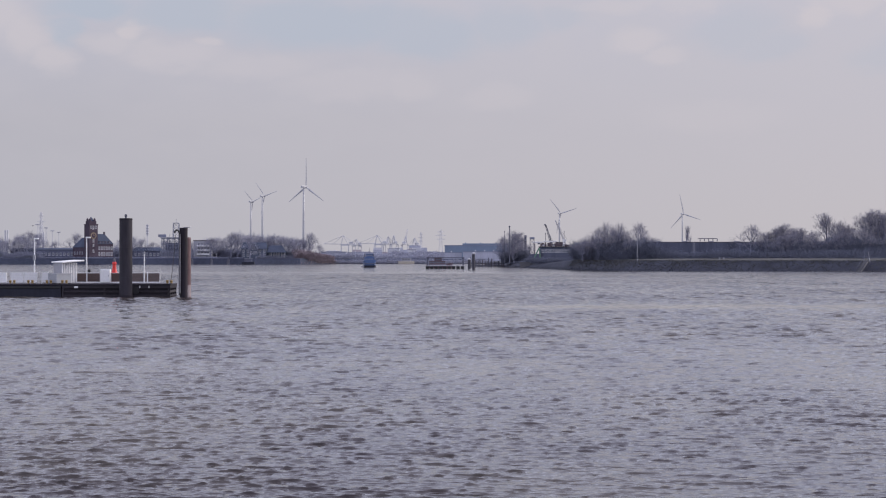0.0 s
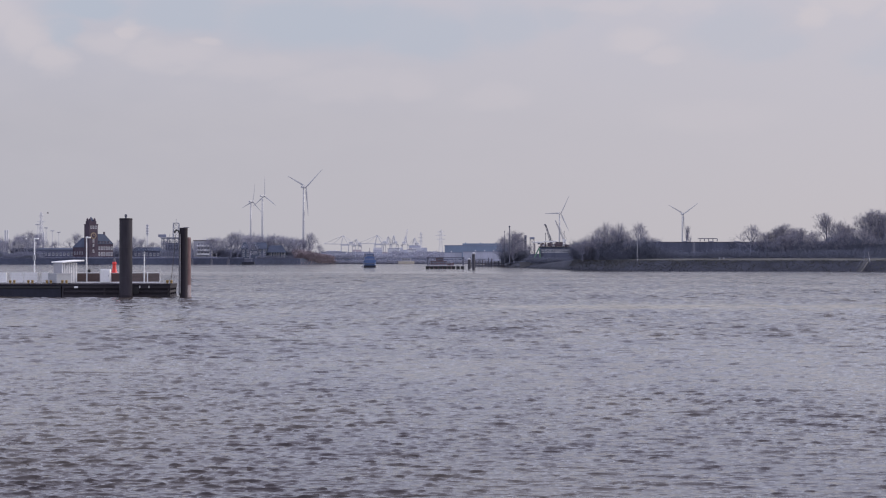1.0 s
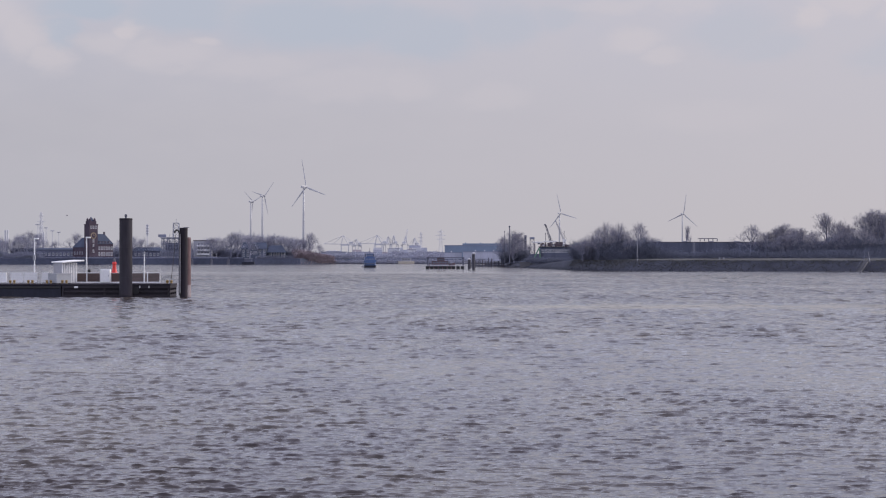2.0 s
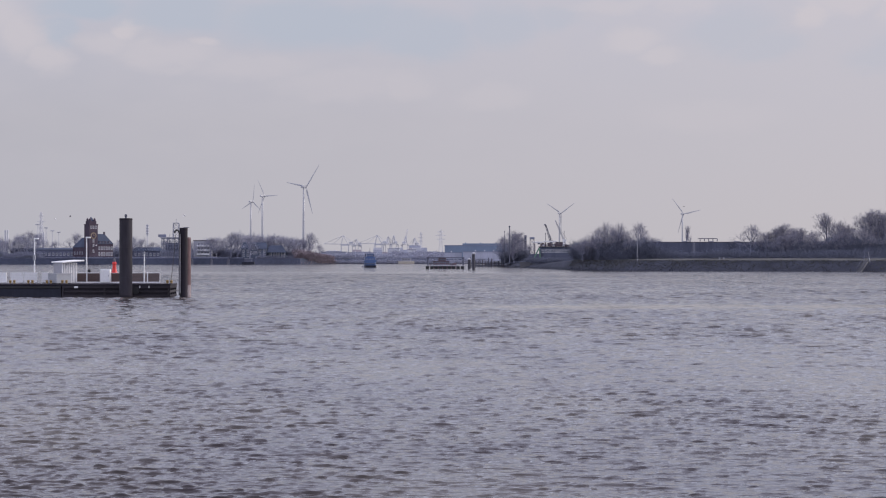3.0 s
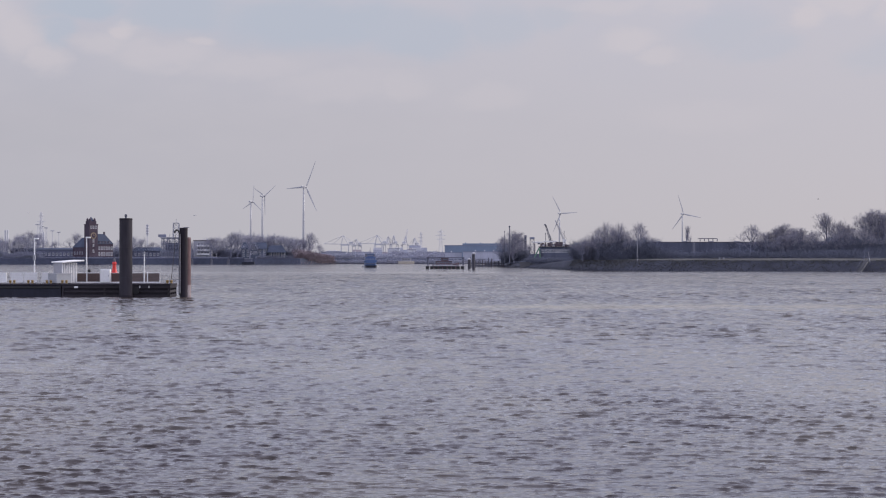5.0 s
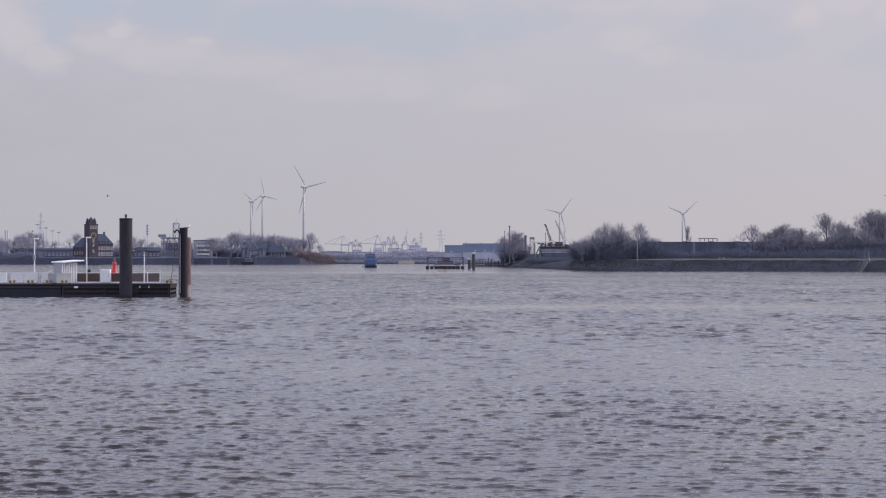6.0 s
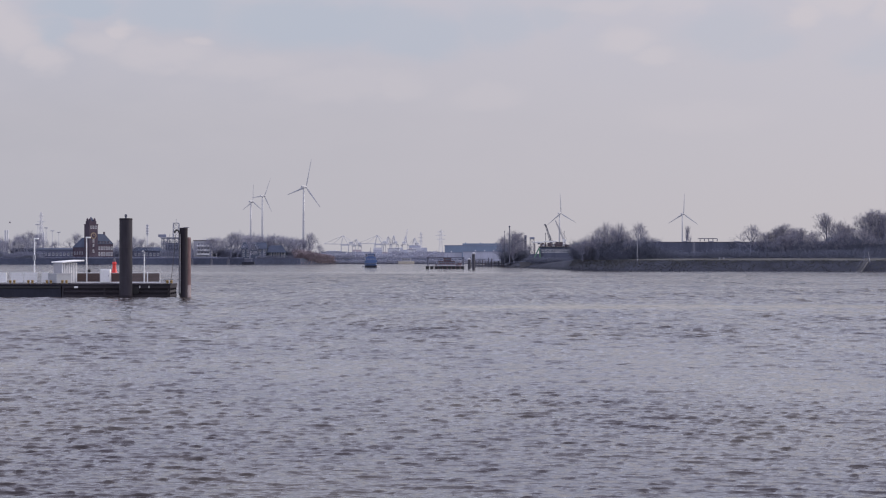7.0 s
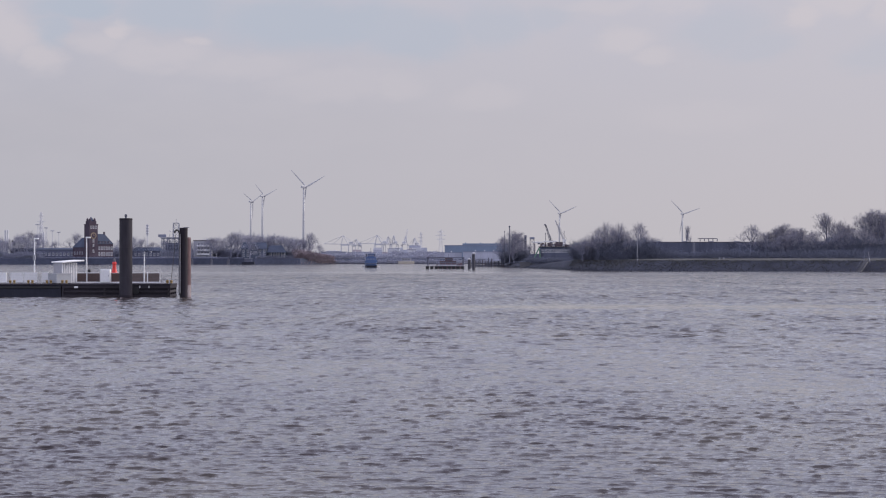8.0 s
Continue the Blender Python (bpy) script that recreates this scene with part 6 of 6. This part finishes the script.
for kind, x, y, h, w, turn in (
        (4, 29.5, 752, 11.8, 0.95, 10), (3, 32, 756, 11.2, 0.95, 90), (4, 27.0, 760, 9.8, 0.9, 190), (3, 34.5, 764, 9.4, 0.9, 33), (4, 30.5, 748, 8.0, 1.1, 260),
        (4, 46.0, 575, 7.0, 1.1, 0), (4, 48.0, 572, 8.0, 1.0, 70), (2, 50.5, 566, 10.0, 0.85, 120), (4, 54, 568, 9.4, 1.0, 40), (3, 57, 566, 9.0, 1.0, 300), (4, 66.5, 562, 7.0, 1.1, 50), (2, 53.0, 562, 11.4, 0.85, 200), (2, 56.0, 560, 11.2, 0.8, 15),
        (4, 58.4, 562, 8.8, 1.0, 250), (2, 62.4, 560, 11.4, 0.85, 40), (4, 64.5, 558, 7.4, 1.0, 310), (5, 79.1, 566, 10.4, 1.0, 0),
        (2, 95.0, 540, 10.4, 0.95, 25), (4, 104.5, 536, 10.2, 1.0, 210), (4, 106.5, 537, 9.6, 1.0, 45), (4, 129.5, 525, 13.4, 1.15, 20), (3, 103.5, 535, 10.6, 1.0, 85), (4, 107.5, 538, 9.2, 1.0, 150), (4, 99.5, 541, 8.2, 1.1, 330),
        (3, 115.5, 528, 13.6, 0.85, 0), (4, 119.5, 530, 11.6, 0.8, 105), (3, 128.2, 526, 14.6, 1.1, 60), (4, 132, 524, 14.0, 1.0, 155), (4, 123.2, 533, 9.8, 1.0, 260), (3, 136, 528, 13.5, 1.1, 340),
        (4, 49, 578, 6.8, 1.2, 20), (3, 52, 570, 7.6, 1.1, 130), (4, 60, 552, 6.6, 1.2, 200), (4, 99, 536, 8.6, 1.1, 60), (3, 109, 532, 9.4, 1.0, 20), (4, 122, 532, 10.5, 1.1, 90), (4, 101, 526, 7.2, 1.25, 15), (3, 104, 524, 7.8, 1.2, 75), (4, 111, 520, 8.4, 1.2, 190), (4, 118, 516, 8.0, 1.2, 240), (3, 124, 514, 8.6, 1.2, 310), (4, 131, 510, 8.2, 1.3, 100)):
    plant(kind, x, y, 2.9 if y < 700 else 1.6, h if y < 700 else h + 1.2, w, turn)

thicket("brush_bank", [(46, 582), (54, 552), (83, 520), (119, 490), (150, 478)], 16, 2.0, 5.8, 6500, "dense dark leafless brush along the bank", thick=0.068, seed=3)
thicket("brush_bank", [(26, 752), (36, 748)], 10, 4.0, 8.5, 1600, "tall leafless brush round the trees at the point", thick=0.06, seed=31, floor_z=1.5)
thicket("brush_bank", [(45, 592), (54, 560), (66, 540)], 10, 5.6, 9.0, 4400, "tall dense leafless brush along the bank", thick=0.068, seed=9)
thicket("brush_bank", [(98, 528), (119, 512), (150, 500)], 14, 5.4, 9.2, 5600, "tall dense leafless brush along the bank", thick=0.068, seed=14)
thicket("brush_bank", [(29, 772), (36, 700)], 8, 0.4, 1.5, 1000, "leafless brush above the stone revetment", thick=0.06, seed=21, floor_z=1.5)
thicket("brush_bank", [(33.5, 705), (38, 655), (45, 610)], 7, 1.6, 2.7, 2000, "low leafless brush above the stone revetment", thick=0.07, seed=22, floor_z=1.7)
thicket("brush_spit", [(-112, 1040), (-92, 1042), (-69, 1066)], 16, 5.0, 11.5, 3800, "leafless brush sloping down to the end of the spit", mat=HAZEBRUSH, thick=0.11, seed=4, floor_z=3.0, taper=0.8)
thicket("brush_spit", [(-110, 1026), (-84, 1034), (-67.5, 1062)], 6, 1.0, 3.2, 2600, "low leafless brush on the spit's edge", mat=HAZEBRUSH, thick=0.08, seed=44, floor_z=3.0, taper=0.6)
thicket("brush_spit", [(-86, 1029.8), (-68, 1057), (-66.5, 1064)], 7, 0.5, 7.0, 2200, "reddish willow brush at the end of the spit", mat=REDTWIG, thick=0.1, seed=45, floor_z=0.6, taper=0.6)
thicket("brush_spit", [(-290, 1040), (-238, 1042)], 14, 2.0, 7.5, 2600, "leafless brush on the spit", mat=HAZEBRUSH, thick=0.11, seed=6, floor_z=3.1)
thicket("brush_spit", [(-238, 1036), (-205, 1026), (-118, 1026)], 4, 0.3, 1.5, 1400, "low leafless hedge along the quay", mat=HAZEBRUSH, thick=0.11, seed=7, floor_z=3.1)
thicket("brush_spit", [(-200, 1050), (-160, 1056), (-112, 1052)], 16, 4.0, 10.5, 5200, "leafless brush on the spit", mat=HAZEBRUSH, thick=0.11, seed=8, floor_z=3.1)
thicket("brush_spit", [(-66, 1062), (-84, 1031)], 3, 0.4, 2.0, 700, "low reddish scrub at the water's edge", mat=REDTWIG, thick=0.09, seed=46, floor_z=0.1)
thicket("brush_spit", [(-87, 1031), (-80, 1038), (-66.5, 1060)], 9, 5.0, 9.5, 2600, "reddish brush sloping down to the spit's end", mat=REDTWIG, thick=0.1, seed=47, floor_z=2.2, taper=0.7)
# woods across the harbour: haze is in this pale blue-grey base colour
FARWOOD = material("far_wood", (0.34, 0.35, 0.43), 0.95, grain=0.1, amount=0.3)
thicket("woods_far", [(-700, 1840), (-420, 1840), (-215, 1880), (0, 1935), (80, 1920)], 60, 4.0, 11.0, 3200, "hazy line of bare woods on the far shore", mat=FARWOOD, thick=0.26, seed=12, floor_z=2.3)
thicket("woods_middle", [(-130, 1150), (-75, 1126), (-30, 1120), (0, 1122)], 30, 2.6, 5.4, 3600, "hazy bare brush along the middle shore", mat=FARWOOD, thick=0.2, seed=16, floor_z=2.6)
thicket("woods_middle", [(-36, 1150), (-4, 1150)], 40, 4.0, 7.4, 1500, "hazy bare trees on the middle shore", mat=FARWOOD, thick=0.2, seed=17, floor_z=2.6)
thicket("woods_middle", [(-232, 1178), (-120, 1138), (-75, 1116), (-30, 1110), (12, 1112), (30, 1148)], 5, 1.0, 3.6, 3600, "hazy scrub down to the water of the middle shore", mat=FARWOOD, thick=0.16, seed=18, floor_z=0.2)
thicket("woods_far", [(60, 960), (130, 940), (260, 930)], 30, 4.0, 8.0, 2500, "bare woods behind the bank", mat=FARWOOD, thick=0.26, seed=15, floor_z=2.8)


# ---- gulls ----
def gull(pale, label, k=0.72):
    ob = thing("gull", pose(0, 0, 0), label, "bird", "gulls over the river")
    bm = lathe(fresh(), [(0.01, -0.27), (0.05, -0.2), (0.085, -0.02), (0.075, 0.1), (0.04, 0.2), (0.05, 0.25), (0.01, 0.32)], 8)
    bmesh.ops.rotate(bm, verts=bm.verts, matrix=Matrix.Rotation(radians(90), 3, "Y"))
    bmesh.ops.scale(bm, verts=bm.verts, vec=(k, k, k))
    part("body", bm, GULLWHITE if pale else GULLGREY, ob)
    wings = []
    for s in (1, -1):
        bm = fresh()
        top = [bm.verts.new(Vector(p) * k) for p in ((0.13, 0, 0.03), (0.17, s * 0.3, 0.05), (0.02, s * 0.68, 0.03), (-0.08, s * 0.66, 0.02), (-0.03, s * 0.3, 0.04), (-0.08, 0, 0.02))]
        low = [bm.verts.new(v.co + Vector((0, 0, -0.025))) for v in top]
        bm.faces.new(top)
        bm.faces.new(low[::-1])
        for i in range(6):
            bm.faces.new((top[i], low[i], low[(i + 1) % 6], top[(i + 1) % 6]))
        bmesh.ops.recalc_face_normals(bm, faces=bm.faces)
        wings.append(part("wing", bm, GULLWHITE if pale else GULLGREY, ob))
    part("tail", box(fresh(), -0.42 * k, -0.24 * k, -0.07 * k, 0.07 * k, -0.01, 0.012), GULLWHITE if pale else GULLGREY, ob)
    return ob, wings


# way of each gull: seconds and place; wingbeats a second
GULLS = [(gull(False, "dark gull flying over the spit"), [(0, -82, 350, 10.2), (0.5, -80, 350, 12.0), (1.0, -79, 350, 12.7), (1.5, -77.3, 350, 11.7), (2.3, -74.6, 350, 12.6), (3, -74.5, 350, 12.0), (3.5, -76.2, 350, 11.7), (4.5, -79, 350, 10.6), (6, -82, 350, 9.0), (8, -86, 350, 7.0)], 2.4),
         (gull(True, "white gull hovering near the mooring piles", 0.95), [(0, -52, 360, 10), (1.5, -55, 360, 9.5), (3.0, -53.2, 360, 12.4), (3.8, -52.5, 360, 11.0), (4.2, -51.6, 360, 11.3), (4.6, -51, 360, 12.8), (6, -52, 360, 10.5), (8, -56, 360, 9.2)], 2.8),
         (gull(True, "white gull skimming past the pilot house"), [(0, -84, 420, 10.6), (1.5, -86, 420, 8.0), (3.0, -83.2, 420, 6.8), (3.8, -80.6, 420, 6.5), (4.6, -78, 420, 6.0), (8, -70, 420, 5.2)], 2.6),
         (gull(False, "dark gull rising from the water towards the spit"), [(0, -49.4, 330, 0.15), (4.0, -49.5, 330, 0.15), (4.8, -49.7, 330, 0.4), (5.2, -52.0, 330, 4.2), (5.6, -56.8, 330, 10.5), (6.0, -63.2, 330, 15.4), (6.5, -71, 330, 13.2), (7.0, -81.6, 330, 10.4), (8, -102, 330, 5)], 2.2),
         (gull(False, "dark gull flying along the bank"), [(0, 15, 400, 4.6), (1.7, 37, 400, 7.2), (2.8, 52.2, 400, 14.5), (3.2, 58, 400, 16.3), (3.6, 64.2, 400, 17.2), (4.2, 73, 400, 17.2), (4.6, 79.4, 400, 17.1), (6.0, 101, 400, 18.0), (8, 133, 400, 21)], 2.5),
         (gull(True, "white gull low over the river by the pontoon"), [(0, -104, 420, 6.8), (1.0, -100, 420, 8.4), (1.6, -96, 420, 9.8), (3.0, -93, 420, 13.0), (8, -124, 420, 15)], 2.7)]


def glide(a, b):
    """Rows at an even pace from the place and turn a to b: x, y, z and the turn about z."""
    return [(i / 2, pose(*(p + (q - p) * i / 16 for p, q in zip(a[:3], b[:3])), 0, 0, a[3] + (b[3] - a[3]) * i / 16)) for i in range(17)]


def motions():
    """All that moves: cloud, water, rotors, boats and gulls."""
    walk(backdrop, glide((0, 0, 0, -0.19), (0, 0, 0, 0.19)))
    walk(waves_short, glide((2.8, 0.3, 0, 0), (-2.8, -0.3, 0, 0)))
    walk(waves_long, glide((4.4, 0.6, -0.03, 0), (-4.4, -0.6, -0.03, 0)))
    for (ob, rotor, overhang, h), first, speed in turbines:
        walk(rotor, [(i / 4, pose(0, overhang, h, 0, -(first + speed * i / 4), 0)) for i in range(33)])
    walk(workboat, glide((-30.75, 730, 0, 4), (-29.95, 726, 0, 4)))
    walk(harbour_launch, glide((-1.5, 662, 0, 4), (2.5, 662, 0, 10)))
    for (ob, wings), way, beat in GULLS:
        rows = []
        for i, (t, x, y, z) in enumerate(way):
            a, b = way[max(0, i - 1)], way[min(len(way) - 1, i + 1)]
            rows.append((t, pose(x, y, z, 0, 0, 0 if b[1] >= a[1] else 180)))
        walk(ob, rows_turned(rows))
        for s, wing in zip((1, -1), wings):
            walk(wing, [(i / 15, pose(0, 0, 0, s * (8 + 30 * math.sin(beat * 6.283 * i / 15)), 0, 0)) for i in range(121)])


def rows_turned(rows):
    """Halfway rows wherever a gull turns about, so that it turns in steps."""
    out = [rows[0]]
    for (t0, a), (t1, b) in zip(rows, rows[1:]):
        za, zb = a.to_euler().z, b.to_euler().z
        if abs(za - zb) > 1.5:
            for f in (0.35, 0.5, 0.65):
                p = a.translation.lerp(b.translation, f)
                out.append((t0 + (t1 - t0) * f, pose(*p, 0, 0, math.degrees(za + (zb - za) * (f - 0.2) / 0.6))))
        out.append((t1, b))
    return out


motions()
